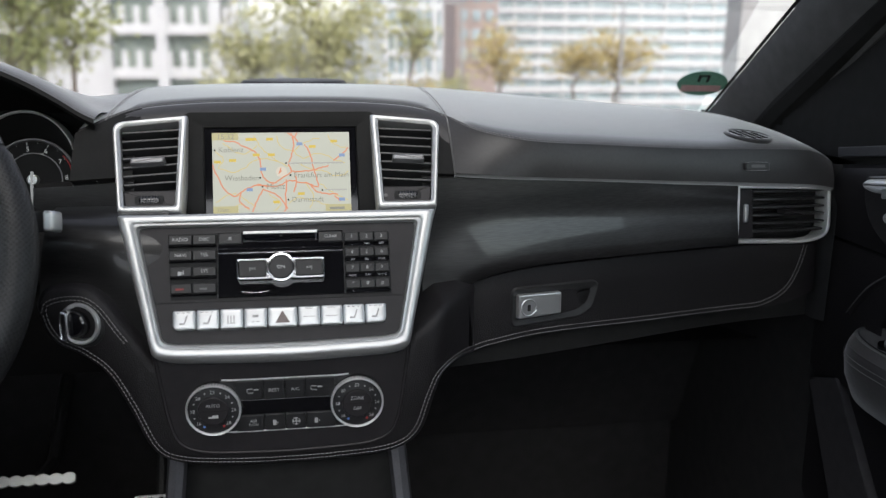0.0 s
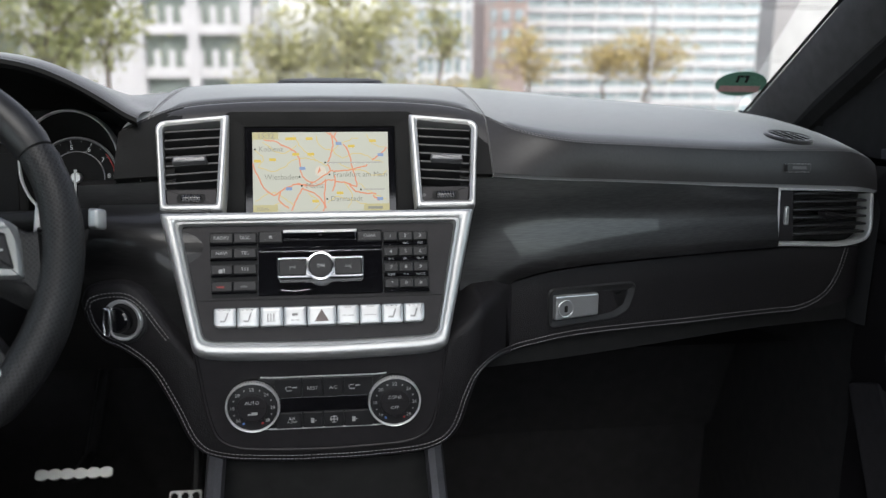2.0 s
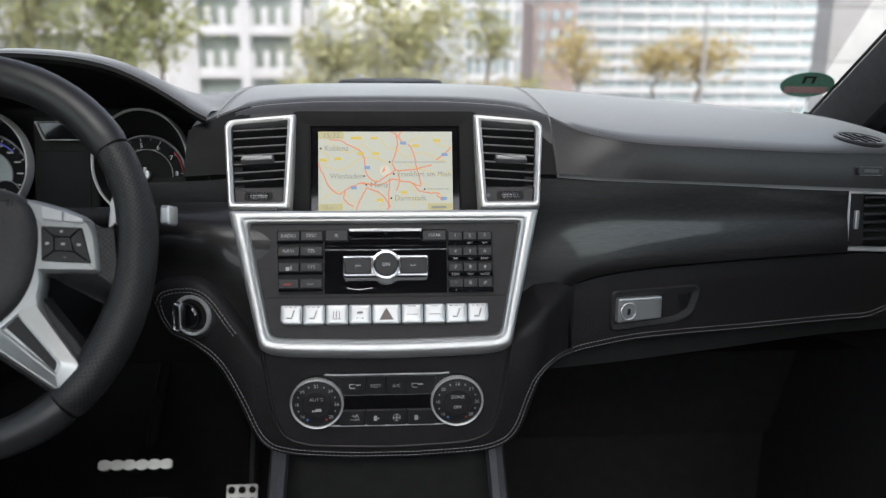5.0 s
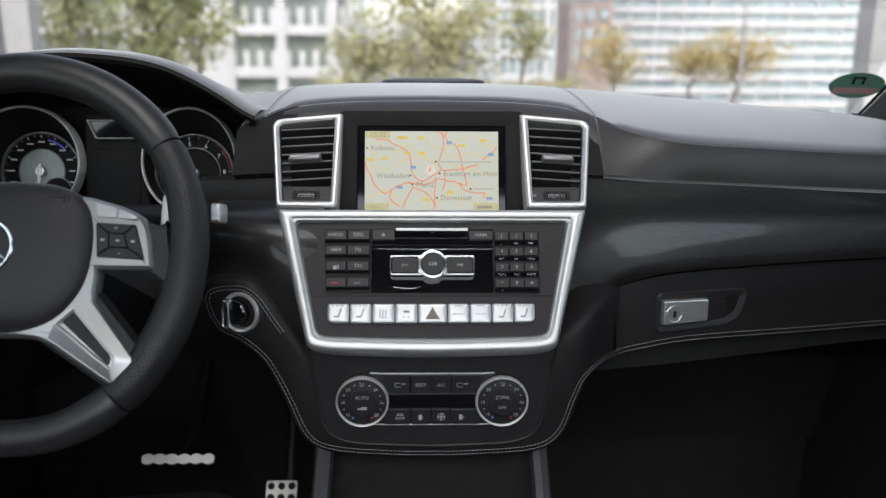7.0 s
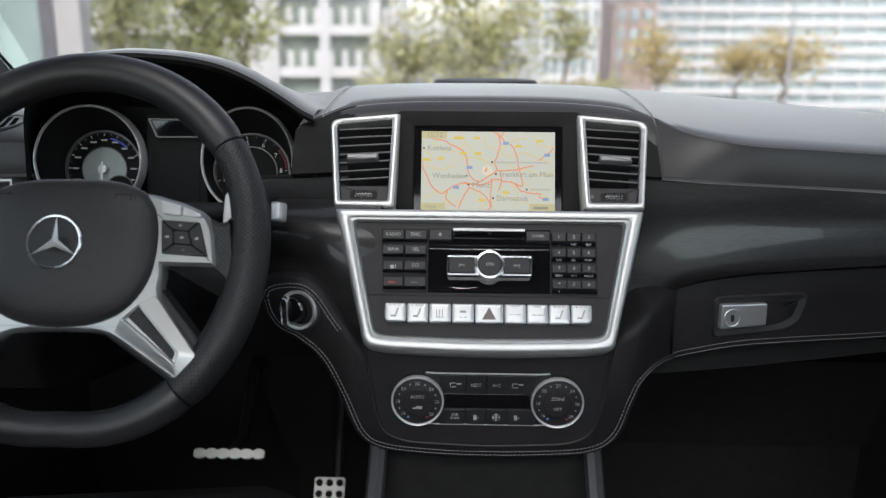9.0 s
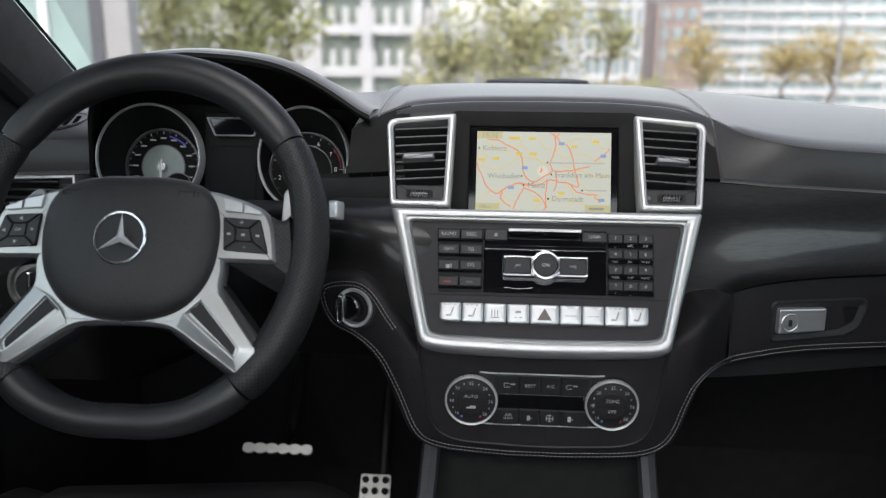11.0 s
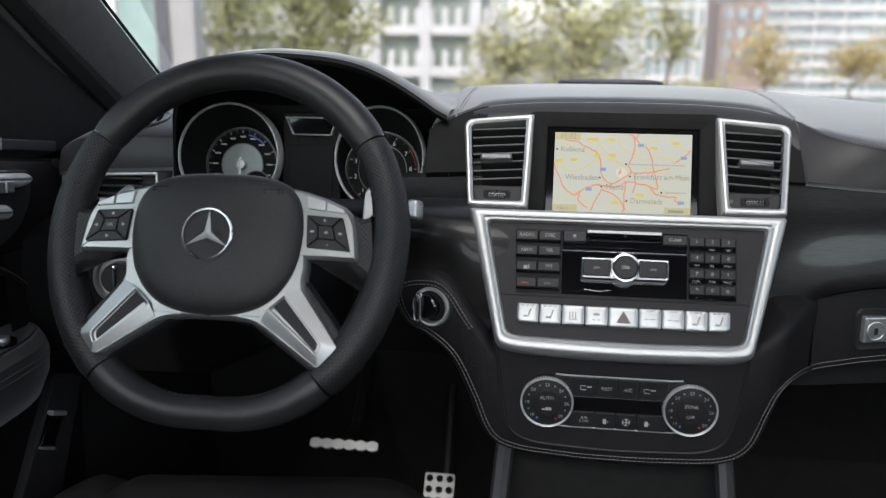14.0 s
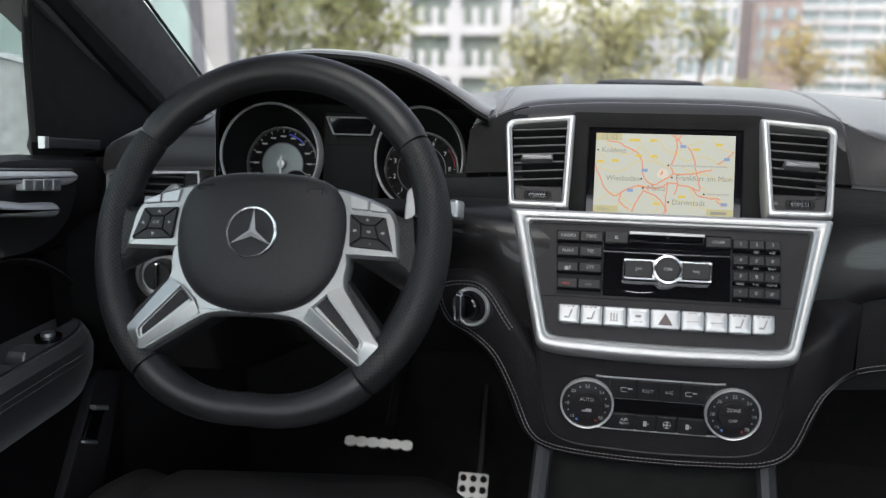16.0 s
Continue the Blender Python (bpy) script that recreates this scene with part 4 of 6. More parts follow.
part("glass_border", loft([(rect(-0.0855, -0.028, 0.0855, 0.0965), -0.006), (rect(-0.0855, -0.028, 0.0855, 0.0965), -0.0002)], SP, cap0=False), GLOSS, nav, "glossy black border")
scr = part("screen", slab(rect(-0.0775, -0.004, 0.0779, 0.0914), -0.002, 0.0002, 0.0001, SP), MAPBASE, nav, "lit map background")
rnd = random.Random(7)


def road(pts, width, w, bm, wob=0.0012):
    p = curve([(x, y) for x, y in pts], 5)
    p = [(x + rnd.uniform(-wob, wob) * 0.5, y + rnd.uniform(-wob, wob) * 0.5) for x, y in p]
    prev = None
    for k in range(len(p)):
        a, b = Vector(p[max(k - 1, 0)]), Vector(p[min(k + 1, len(p) - 1)])
        t = (b - a).normalized()
        n = Vector((-t.y, t.x)) * width / 2
        c = Vector(p[k])
        cur = [bm.verts.new(SP @ Vector((*(c + n), w))), bm.verts.new(SP @ Vector((*(c - n), w)))]
        if prev:
            bm.faces.new((prev[0], prev[1], cur[1], cur[0]))
        prev = cur


# map coordinates: x from the left edge 0..100, y from the bottom 0..60
def mp(x, y):
    return (-0.0775 + 0.001554 * x, 0.0000 + 0.00152 * y)


minor = [[(2, 8), (14, 14), (22, 10), (30, 4)], [(4, 34), (16, 30), (26, 36), (34, 40), (46, 38), (55, 34)], [(30, 58), (34, 50), (40, 44), (46, 38)], [(46, 57), (50, 50), (58, 46), (66, 52), (78, 56)],
         [(58, 46), (66, 40), (76, 44), (86, 40), (96, 36)], [(62, 36), (70, 32), (80, 30), (92, 26), (99, 30)], [(8, 52), (16, 46), (24, 44), (32, 50)], [(66, 22), (72, 12), (70, 2)], [(78, 20), (88, 12), (98, 8)],
         [(54, 6), (62, 10), (70, 8), (84, 4)], [(2, 46), (8, 40), (4, 34)], [(40, 14), (48, 6), (44, 0)], [(84, 58), (90, 50), (98, 48)], [(12, 2), (20, 6), (26, 2)]]
major = [[(4, 60), (9, 54), (16, 53), (24, 49), (31, 45), (34, 39), (35, 30), (38, 24), (44, 21)], [(0, 36), (3, 28), (8, 18), (15, 12), (20, 15), (28, 19), (34, 20), (46, 19), (54, 23), (62, 22), (70, 20), (74, 15), (80, 13), (90, 12)],
         [(20, 15), (19, 8), (26, 2)], [(36, 17), (31, 8), (28, 0)], [(36, 17), (46, 12), (52, 4), (51, -1)], [(53, 24), (52, 10), (53, 2)], [(57, 60), (59, 52), (57, 42), (55, 36), (57, 30)], [(57, 30), (48, 24), (42, 20)],
         [(57, 30), (64, 30), (72, 31), (80, 33), (84, 34)], [(67, 51), (71, 42), (73, 33), (75, 25), (76, 18), (70, 20)], [(60, 27), (60, 20), (58, 14)], [(88, 38), (94, 43), (99, 48)], [(88, 11), (92, 7)], [(54, 60), (60, 56), (62, 52)], [(62, 60), (58, 55)],
         [(32, 21), (37, 19), (44, 19)]]
for k, r in enumerate(minor):
    bm = bmesh.new()
    road([mp(*p) for p in r], 0.0010, 0.00035 + 0.000004 * k, bm, 0.002)
    part("minor_road", bm, MAPYEL, scr, smooth=0)
for k, r in enumerate(major):
    bm = bmesh.new()
    road([mp(*p) for p in r], 0.0015, 0.00050 + 0.000004 * k, bm)
    part("motorway", bm, MAPRED, scr, smooth=0)
for name, u, v, size in (("Koblenz", 4.4, 47, 0.0088), ("Wiesbaden", 8.5, 25.5, 0.0088), ("Mainz", 38.5, 18.7, 0.0092), ("Frankfurt am Main", 58.5, 27, 0.0088), ("Darmstadt", 56.5, 8.5, 0.0088)):
    words(name, SP, size, MAPTXT, scr, mp(u, v)[0], mp(u, v)[1], 0.0008, "LEFT", "place_name", 0.96)
words("15:32", SP, 0.0088, MAPTXT, scr, mp(3.5, 57)[0], mp(3.5, 57)[1], 0.0008, "LEFT", "clock")
dots = [(1.8, 47), (34, 25.7), (35.5, 18.8), (56, 27.3), (54, 8.6), (53, 36.5), (79, 15.5)]
bars([(mp(x, y)[0] - 0.0009, mp(x, y)[1] - 0.0009, mp(x, y)[0] + 0.0009, mp(x, y)[1] + 0.0009) for x, y in dots], SP, 0.0007, RUBBER, scr, "town_dot", True)
bars([(mp(x, y)[0], mp(x, y)[1], mp(x + 5, y)[0], mp(x, y)[1] + 0.0032) for x, y in ((24, 54), (39, 54), (70, 48), (86, 52), (12, 38), (29, 42), (40, 42), (1, 37), (61, 12), (43, 6), (27, 54))], SP, 0.0006, MAPGOLD, scr, "road_shield", True)
bars([(mp(x, y)[0], mp(x, y)[1], mp(x + 4.4, y)[0], mp(x, y)[1] + 0.0036) for x, y in ((34, 31), (61, 50), (92, 41), (24, 15.5), (91, 7))], SP, 0.0006, MAPBLUE, scr, "road_shield", True)
bars([(mp(54.5, 35.8)[0], mp(0, 35.8)[1], mp(95, 0)[0], mp(0, 37)[1]), (mp(81, 0)[0], mp(0, 15)[1], mp(97, 0)[0], mp(0, 16.2)[1])], SP, 0.00055, glow("map_faint", (0.62, 0.62, 0.56), 0.7), scr, "small_place_name")
bars([(mp(0, 0)[0], -0.004, mp(18, 0)[0], mp(0, 4.5)[1]), (mp(81, 0)[0], -0.004, mp(100, 0)[0], mp(0, 4.5)[1]), (mp(0, 0)[0], mp(0, 54.5)[1], mp(19, 0)[0], mp(0, 60)[1])], SP, 0.0006, MAPBAR, scr, "map_bar", True)
bars([(mp(84, 0)[0], mp(0, 0.5)[1], mp(95, 0)[0], mp(0, 2.5)[1])], SP, 0.0009, MAPTXT, scr, "map_scale", True)
words("10km", SP, 0.0062, MAPTXT, scr, mp(2.5, 0)[0], mp(0, 1.6)[1], 0.0009, "LEFT", "map_scale")
part("position_marker", loft([(circle(0.0062, 30, mp(49.5, 30)), 0.0002), (circle(0.0062, 30, mp(49.5, 30)), 0.00042)], SP), glow("marker", (0.86, 0.78, 0.64), 0.8), scr)
bm = loft([([mp(49, 33.5), mp(47, 28), (mp(49.6, 30))], 0.0003), ([mp(49, 33.5), mp(47, 28), (mp(49.6, 30))], 0.0007)], SP)
part("position_arrow", bm, MAPRED, scr)

# ---- climate panel ----
climate = thing("climate_panel", (0, -0.14, 0.99), "black climate control panel with two chrome-ringed dials", "control panel")
KQ = frame_of((0, -0.1500, 1.03), (0, 0, 1))
part("base", slab(rect(-0.068, -0.0283, 0.068, 0.0295, 0.002), -0.003, 0.0028, 0.001, KQ), KEY, climate)
for v in (0.0300, -0.0288):
    part("trim_line", tube([KQ @ Vector((u, v, 0.0026 + (0.0 if abs(u) < 0.06 else -0.002))) for u in steps(-0.066, 0.066, 12)], 0.0009, 6), RINGMETAL, climate, "thin chrome line")
part("display", slab(rect(-0.052, -0.0095, 0.052, 0.0072, 0.001), 0.0, 0.0034, 0.0005, KQ), GLOSS, climate, "dark glossy display")
bu = [-0.0520, -0.0232, -0.0012, 0.0205, 0.0520]
toplab, botlab = ["", "REST", "A/C", ""], ["AIR", "", "", ""]
for j in range(4):
    u0, u1 = bu[j] + 0.0005, bu[j + 1] - 0.0005
    a = part("key", slab(rect(u0, 0.0080, u1, 0.0288, 0.0016), 0.0, 0.0046, 0.0007, KQ), KEY, climate)
    b = part("key", slab(rect(u0, -0.0280, u1, -0.0102, 0.0016), 0.0, 0.0046, 0.0007, KQ), KEY, climate)
    um = (-0.0345, -0.0121, 0.0098, 0.0315)[j]
    if toplab[j]:
        words(toplab[j], KQ, 0.0054, PRINT, a, um, 0.0175, 0.0048)
    else:
        bars([(um - 0.005, 0.0150, um + 0.001, 0.0158), (um - 0.0056, 0.0165, um - 0.0048, 0.0195), (um - 0.005, 0.0195, um + 0.0005, 0.0202), (um + 0.0015, 0.0182, um + 0.0065, 0.0196)], KQ, 0.0046, PRINT, a)
    if botlab[j]:
        words(botlab[j], KQ, 0.0050, PRINT, b, um, -0.0168, 0.0048)
        words("FLOW", KQ, 0.0036, PRINT, b, um, -0.0208, 0.0048)
    elif j == 2:
        part("fan_symbol", loft([(circle(0.0042, 16, (um, -0.0192)), 0.004), (circle(0.0042, 16, (um, -0.0192)), 0.0047)], KQ), PRINT, b)
        bm = bmesh.new()
        for dx, dy in ((-0.0018, -0.0018), (0.0018, -0.0018), (-0.0018, 0.0018), (0.0018, 0.0018)):
            loft([(circle(0.0013, 10, (um + dx, -0.0192 + dy)), 0.0042), (circle(0.0013, 10, (um + dx, -0.0192 + dy)), 0.0049)], KQ, bm=bm)
        part("fan_symbol", bm, KEY, b)
    else:
        bars([(um - 0.0025, -0.0225, um + 0.001, -0.0168), (um + 0.0018, -0.0205, um + 0.003, -0.0192)], KQ, 0.0046, PRINT, b)
for sg in (-1, 1):
    c = (sg * 0.0745, 0.0002)
    ringp = part("dial", loft([(circle(0.0290, 56, c), -0.004), (circle(0.0290, 56, c), 0.0035), (circle(0.0280, 56, c), 0.0045)], KQ), RUBBER, climate)
    bm = loft([(circle(0.0283, 56, c), 0.003), (circle(0.0283, 56, c), 0.0082), (circle(0.0280, 56, c), 0.0106), (circle(0.0274, 56, c), 0.0113), (circle(0.0266, 56, c), 0.0109), (circle(0.0261, 56, c), 0.0092), (circle(0.0259, 56, c), 0.007)], KQ, cap0=False, cap1=False)
    part("chrome_ring", bm, RINGMETAL, ringp, "chrome ring")
    bm = bmesh.new()
    for k in range(60):
        a = 2 * math.pi * k / 60
        tube([KQ @ Vector((c[0] + 0.0284 * math.cos(a), c[1] + 0.0284 * math.sin(a), w)) for w in (0.0045, 0.0090)], 0.0005, 4, bm=bm)
    part("knurling", bm, CHROME, ringp)
    part("dial_face", loft([(circle(0.0262, 48, c), 0.006), (circle(0.0260, 48, c), 0.0088), (circle(0.0165, 48, c), 0.0106)], KQ), KEY, ringp)
    part("rocker", slab(circle(0.0160, 40, c), 0.008, 0.0122, 0.0015, KQ), PANEL, ringp)
    part("split_line", slab(rect(c[0] - 0.0158, c[1] + 0.0001, c[0] + 0.0158, c[1] + 0.0007), 0.011, 0.01235, 0.0001, KQ), RUBBER, ringp)
    for deg, s in ((225, "16"), (180, "18"), (135, "20"), (90, "22"), (45, "24"), (0, "26"), (-45, "28")):
        d = radians(deg - (2 if deg in (225,) else 0))
        r = 0.0205
        words(s, KQ, 0.0052, PRINT, ringp, c[0] + r * math.cos(d) * 1.02, c[1] + r * math.sin(d), 0.0104)
    bm = bmesh.new()
    for deg in (202, 157, 112, 67, 22, -22):
        d = radians(deg)
        loft([(circle(0.0008, 8, (c[0] + 0.0208 * math.cos(d), c[1] + 0.0208 * math.sin(d))), 0.009), (circle(0.0008, 8, (c[0] + 0.0208 * math.cos(d), c[1] + 0.0208 * math.sin(d))), 0.0103)], KQ, bm=bm)
    part("scale_dot", bm, PRINT, ringp)
    for deg, mt in ((242, BLUEDOT), (-62, REDPRINT)):
        d = radians(deg)
        q = (c[0] + 0.0212 * math.cos(d), c[1] + 0.0200 * math.sin(d))
        part("scale_dot", loft([(circle(0.0013, 12, q), 0.009), (circle(0.0013, 12, q), 0.0104)], KQ), mt, ringp)
    words("AUTO" if sg < 0 else "ZONE", KQ, 0.0053, PRINT, ringp, c[0], c[1] + 0.0062, 0.0123)
    if sg > 0:
        words("OFF", KQ, 0.0051, PRINT, ringp, c[0], c[1] - 0.0056, 0.0123)
    else:
        bars([(c[0] - 0.005, c[1] - 0.0075, c[0] + 0.005, c[1] - 0.0058), (c[0] - 0.001, c[1] - 0.0058, c[0] + 0.005, c[1] - 0.0042)], KQ, 0.0122, PRINT, ringp)

# ---- ignition switch ----
ign = thing("ignition_switch", (-0.2, -0.13, 1.10), "round ignition switch with a silver ring and chrome key grip", "ignition switch")
IM = frame_of((-0.2020, -0.132, 1.1225), (0, 0.15, 1), (1, -0.3, 0))
part("escutcheon", loft([(circle(0.0255, 40), -0.012), (circle(0.0255, 40), 0.0), (circle(0.0235, 40), 0.002), (circle(0.020, 40), 0.0022), (circle(0.0185, 40), -0.004)], IM), KEY, ign)
part("ring", loft([(circle(0.0215, 40), 0.0), (circle(0.0215, 40), 0.0052), (circle(0.0205, 40), 0.0066), (circle(0.0178, 40), 0.0060), (circle(0.0165, 40), -0.002)], IM, cap0=False, cap1=False), SILVER, ign, "satin silver ring")
part("barrel", slab(circle(0.0135, 36, (-0.004, 0)), -0.004, 0.011, 0.003, IM), GLOSS, ign, "glossy black barrel")
gr = rounded([(-0.0145, -0.0150), (-0.0075, -0.0165), (-0.0060, -0.004), (-0.0065, 0.0125), (-0.0135, 0.0150), (-0.0150, 0.004)], 0.002)
part("grip", loft([(gr, 0.008), (gr, 0.0165), (inset(gr, 0.001), 0.018), (inset(gr, 0.0022), 0.0168)], IM), CHROME, ign, "polished chrome grip")

# ---- steering wheel ----
wheel = thing("steering_wheel", (-0.405, -0.16, 1.0), "black leather sports steering wheel with silver spokes", "steering wheel")
WM = frame_of((-0.405, -0.215, 1.2145), (0, 0.426, 0.905))


RIM_A = [-90, -71, -56, -44, -27, -8, 20, 50, 90]
RIM_R = [0.1800, 0.1840, 0.1830, 0.1790, 0.1740, 0.1702, 0.1700, 0.1712, 0.1725]


def rim_point(a):
    d = math.degrees(a) % 360
    d = d - 360 if d > 270 else d
    r = ease(d if d <= 90 else 180 - d, RIM_A, RIM_R)
    return WM @ Vector((0.0025 + r * math.cos(a), 0.005 + r * math.sin(a), -0.011))


def rim_radius(deg):
    """Flattened grip below, thumb swells beside the upper spokes."""
    r = 0.0190 - 0.0028 * math.exp(-((deg - 270) / 30) ** 2) - 0.0028 * math.exp(-((deg + 90) / 30) ** 2)
    for c, k in ((24, -0.0019), (156, -0.0019), (-30, 0.0010), (210, 0.0010), (-52, 0.0010), (232, 0.0010)):
        r += k * math.exp(-((deg - c) / 14) ** 2)
    return r


def rim(name, d0, d1, mat, n):
    ds = steps(d0, d1, n)
    r = [rim_radius(d) for d in ds]
    r[0] *= 0.93
    r[-1] *= 0.93
    return part(name, tube([rim_point(radians(d)) for d in ds], r, 24, uv=True), mat, wheel)


rim("rim_top", 34, 146, SMOOTH, 36)
rim("rim_side", -52, 33.4, PERF, 30)
rim("rim_side", 146.6, 232, PERF, 30)
seam = []
for d in steps(235, 305, 40):
    p = rim_point(radians(d))
    seam.append(tuple(p + (WM.translation - p).normalized() * 0.0163 + WM.to_3x3() @ Vector((0, 0, 0.004))))
part("stitching", stitches(seam, 0.006, 0.0042, 0.0006, out=tuple(WM.to_3x3() @ Vector((0, 0.5, 0.85)))), RUBBER, wheel, "black seam stitching")
rim("rim_bottom", 232.6, 307.4, SMOOTH, 26)
part("airbag_column", tube([WM @ Vector((0, -0.01, w)) for w in (-0.30, -0.09, -0.03)], [0.07, 0.07, 0.055], 20), PLASTIC, wheel)
hp = [(0, 0.0615), (0.030, 0.0608), (0.055, 0.0565), (0.075, 0.0465), (0.0865, 0.027), (0.0890, -0.006), (0.0815, -0.040), (0.062, -0.066), (0.035, -0.079), (0, -0.0825)]
hp = hp + [(-x, y) for x, y in hp[-2:0:-1]]
hp = [(p[0], p[1]) for p in curve(hp, 4, closed=True)]


def scaled(s):
    return [(p[0] * s, -0.006 + (p[1] + 0.006) * s) for p in hp]


hub = part("airbag_cover", loft([(hp, -0.03), (hp, 0.004), (scaled(0.975), 0.0095), (scaled(0.92), 0.0135), (scaled(0.8), 0.0172), (scaled(0.6), 0.020), (scaled(0.36), 0.0215), (scaled(0.12), 0.022)], WM), HUBHIDE, wheel, "grained black airbag cover")
words("AIRBAG", WM @ Matrix.Translation((0, -0.047, 0.0192)) @ Matrix.Rotation(radians(11), 4, "X"), 0.0095, DARKPRINT, hub)
for sg in (1, -1):
    horn = WM @ Matrix.Translation((sg * 0.058, 0.042, 0.0152)) @ Matrix.Rotation(radians(sg * 8), 4, "Y") @ Matrix.Rotation(radians(-10), 4, "X")
    bars([(-0.010, -0.0028, 0.004, -0.0018), (-0.010, 0.0012, 0.004, 0.0022), (-0.0108, -0.0028, -0.0098, 0.0022), (0.004, -0.0042, 0.0052, 0.0036), (0.0075, -0.003, 0.0085, 0.0024)], horn, 0.0006, RUBBER, hub, "horn_symbol")
# the maker's emblem as a plain ring with three bars
EM = WM @ Matrix.Translation((-0.003, -0.004, 0.0216))
em = part("emblem_ring", loft([(circle(0.0262, 48), -0.004), (circle(0.0262, 48), 0.0022), (circle(0.0252, 48), 0.0032), (circle(0.0238, 48), 0.0030), (circle(0.0232, 48), 0.001), (circle(0.0232, 48), -0.001)], EM, cap0=False), CHROME, hub, "chrome ring")
part("emblem_dish", slab(circle(0.0234, 40), -0.004, 0.0004, 0.0003, EM), KEY, em)
bm = bmesh.new()
for k in range(3):
    a = radians(90 + 120 * k)
    d, n = Vector((math.cos(a), math.sin(a))), Vector((-math.sin(a), math.cos(a)))
    base, tip = n * 0.0040, d * 0.0240
    b0 = [bm.verts.new(EM @ Vector((*q, w))) for q, w in (((-d * 0.0015 + base), 0.0006), (tip, 0.0012), ((-d * 0.0015 - base), 0.0006), (Vector((0, 0)), 0.0042))]
    bm.faces.new((b0[0], b0[1], b0[3]))
    bm.faces.new((b0[1], b0[2], b0[3]))
part("emblem_bars", bm, RINGMETAL, em, smooth=0)


def spoke(sg):
    WM = WS
    fx = (lambda q: q) if sg > 0 else mirror
    leg = fx(rounded([(0.055, -0.010), (0.0925, -0.016), (0.0950, -0.030), (0.0915, -0.047), (0.108, -0.074), (0.1355, -0.1085), (0.1145, -0.1315), (0.0485, -0.0875), (0.030, -0.0850), (0.0, -0.0845), (0.0, -0.03)],
                     [0.005, 0.003, 0.01, 0.012, 0.012, 0.006, 0.006, 0.014, 0.01, 0.002, 0.005], 3))
    sp = part("spoke_trim", loft([(leg, -0.016), (leg, -0.0045), (inset(leg, 0.0015), -0.0015), (inset(leg, 0.0035), 0.0012)], WM), SPOKE, wheel, "satin silver spoke")
    field = fx(rounded([(0.060, 0.050), (0.0815, 0.0475), (0.108, 0.040), (0.1315, 0.030), (0.1400, 0.0150), (0.1455, -0.0232), (0.118, -0.0226), (0.090, -0.0222), (0.060, -0.020)], [0.005, 0.006, 0.006, 0.008, 0.007, 0.0045, 0.006, 0.004, 0.005], 3))
    part("key_bezel", loft([(field, -0.014), (field, -0.0045), (inset(field, 0.0015), -0.0015), (inset(field, 0.0040), 0.0016)], WM), SPOKE, sp, "satin silver key bezel")
    arm = fx([(0.09, -0.04), (0.14, -0.10), (0.152, -0.118), (0.118, -0.142), (0.105, -0.13), (0.03, -0.08)])
    part("spoke_core", slab(arm, -0.032, -0.004, 0.004, WM), PLASTIC, wheel)
    arm = fx(rounded([(0.07, 0.047), (0.112, 0.036), (0.134, 0.026), (0.146, 0.020), (0.158, 0.031), (0.170, -0.060), (0.157, -0.050), (0.146, -0.030), (0.115, -0.024), (0.08, -0.020)],
                     [0.002, 0.004, 0.010, 0.012, 0.006, 0.002, 0.012, 0.012, 0.004, 0.002], 5))
    web = slab(arm, -0.032, -0.0035, 0.006, WM)
    lay, inv = web.loops.layers.uv.new("UVMap"), WM.inverted()
    for f in web.faces:
        for lp in f.loops:
            lp[lay].uv = (inv @ lp.vert.co).xy
    part("spoke_core", web, PERF, wheel)
    WM = WS @ Matrix.Translation((0, 0, 0.0006))
    sl = fx(rounded([(0.0610, -0.0730), (0.0760, -0.0590), (0.1165, -0.1045), (0.1125, -0.1140)], [0.001, 0.001, 0.004, 0.002]))
    edge = fx(rounded([(0.0530, -0.0850), (0.0895, -0.0500), (0.1325, -0.1065), (0.1145, -0.1265)], [0.001, 0.001, 0.004, 0.002]))
    part("spoke_facet", loft([(edge, 0.0004), (inset(edge, 0.0006), 0.0014), (inset(sl, -0.0012), 0.0046), (sl, 0.0044), (inset(sl, 0.0012), 0.0018)], WM), SPOKE, sp, "faceted silver ridge", smooth=12)
    sl = fx(rounded([(0.0645, -0.0700), (0.0745, -0.0605), (0.1130, -0.1035), (0.1105, -0.1110)], [0.001, 0.001, 0.004, 0.002]))
    part("spoke_slot", loft([(sl, 0.0010), (sl, 0.0022), (inset(sl, 0.0006), 0.0026), (inset(sl, 0.001), 0.0024)], WM), PANEL, sp, "dark inset groove")
    # key field with a cross of gaps and a centre key
    A, B, C, D = Vector((0.0905, 0.0215)), Vector((0.1270, 0.0195)), Vector((0.1368, -0.0138)), Vector((0.0930, -0.0112))
    part("key_field", slab(fx(rounded([tuple(A), tuple(B), tuple(C), tuple(D)], 0.0015)), 0.0, 0.0022, 0.0004, WM), RUBBER, sp)
    mid = (A + B + C + D) / 4
    small = [mid + (q - mid) * 0.40 for q in (A, B, C, D)]
    quads = [[A, B, small[1], small[0]], [B, C, small[2], small[1]], [C, D, small[3], small[2]], [D, A, small[0], small[3]], small]
    marks = ["+", "", "-", "", ""] if sg > 0 else ["", "", "", "", "OK"]
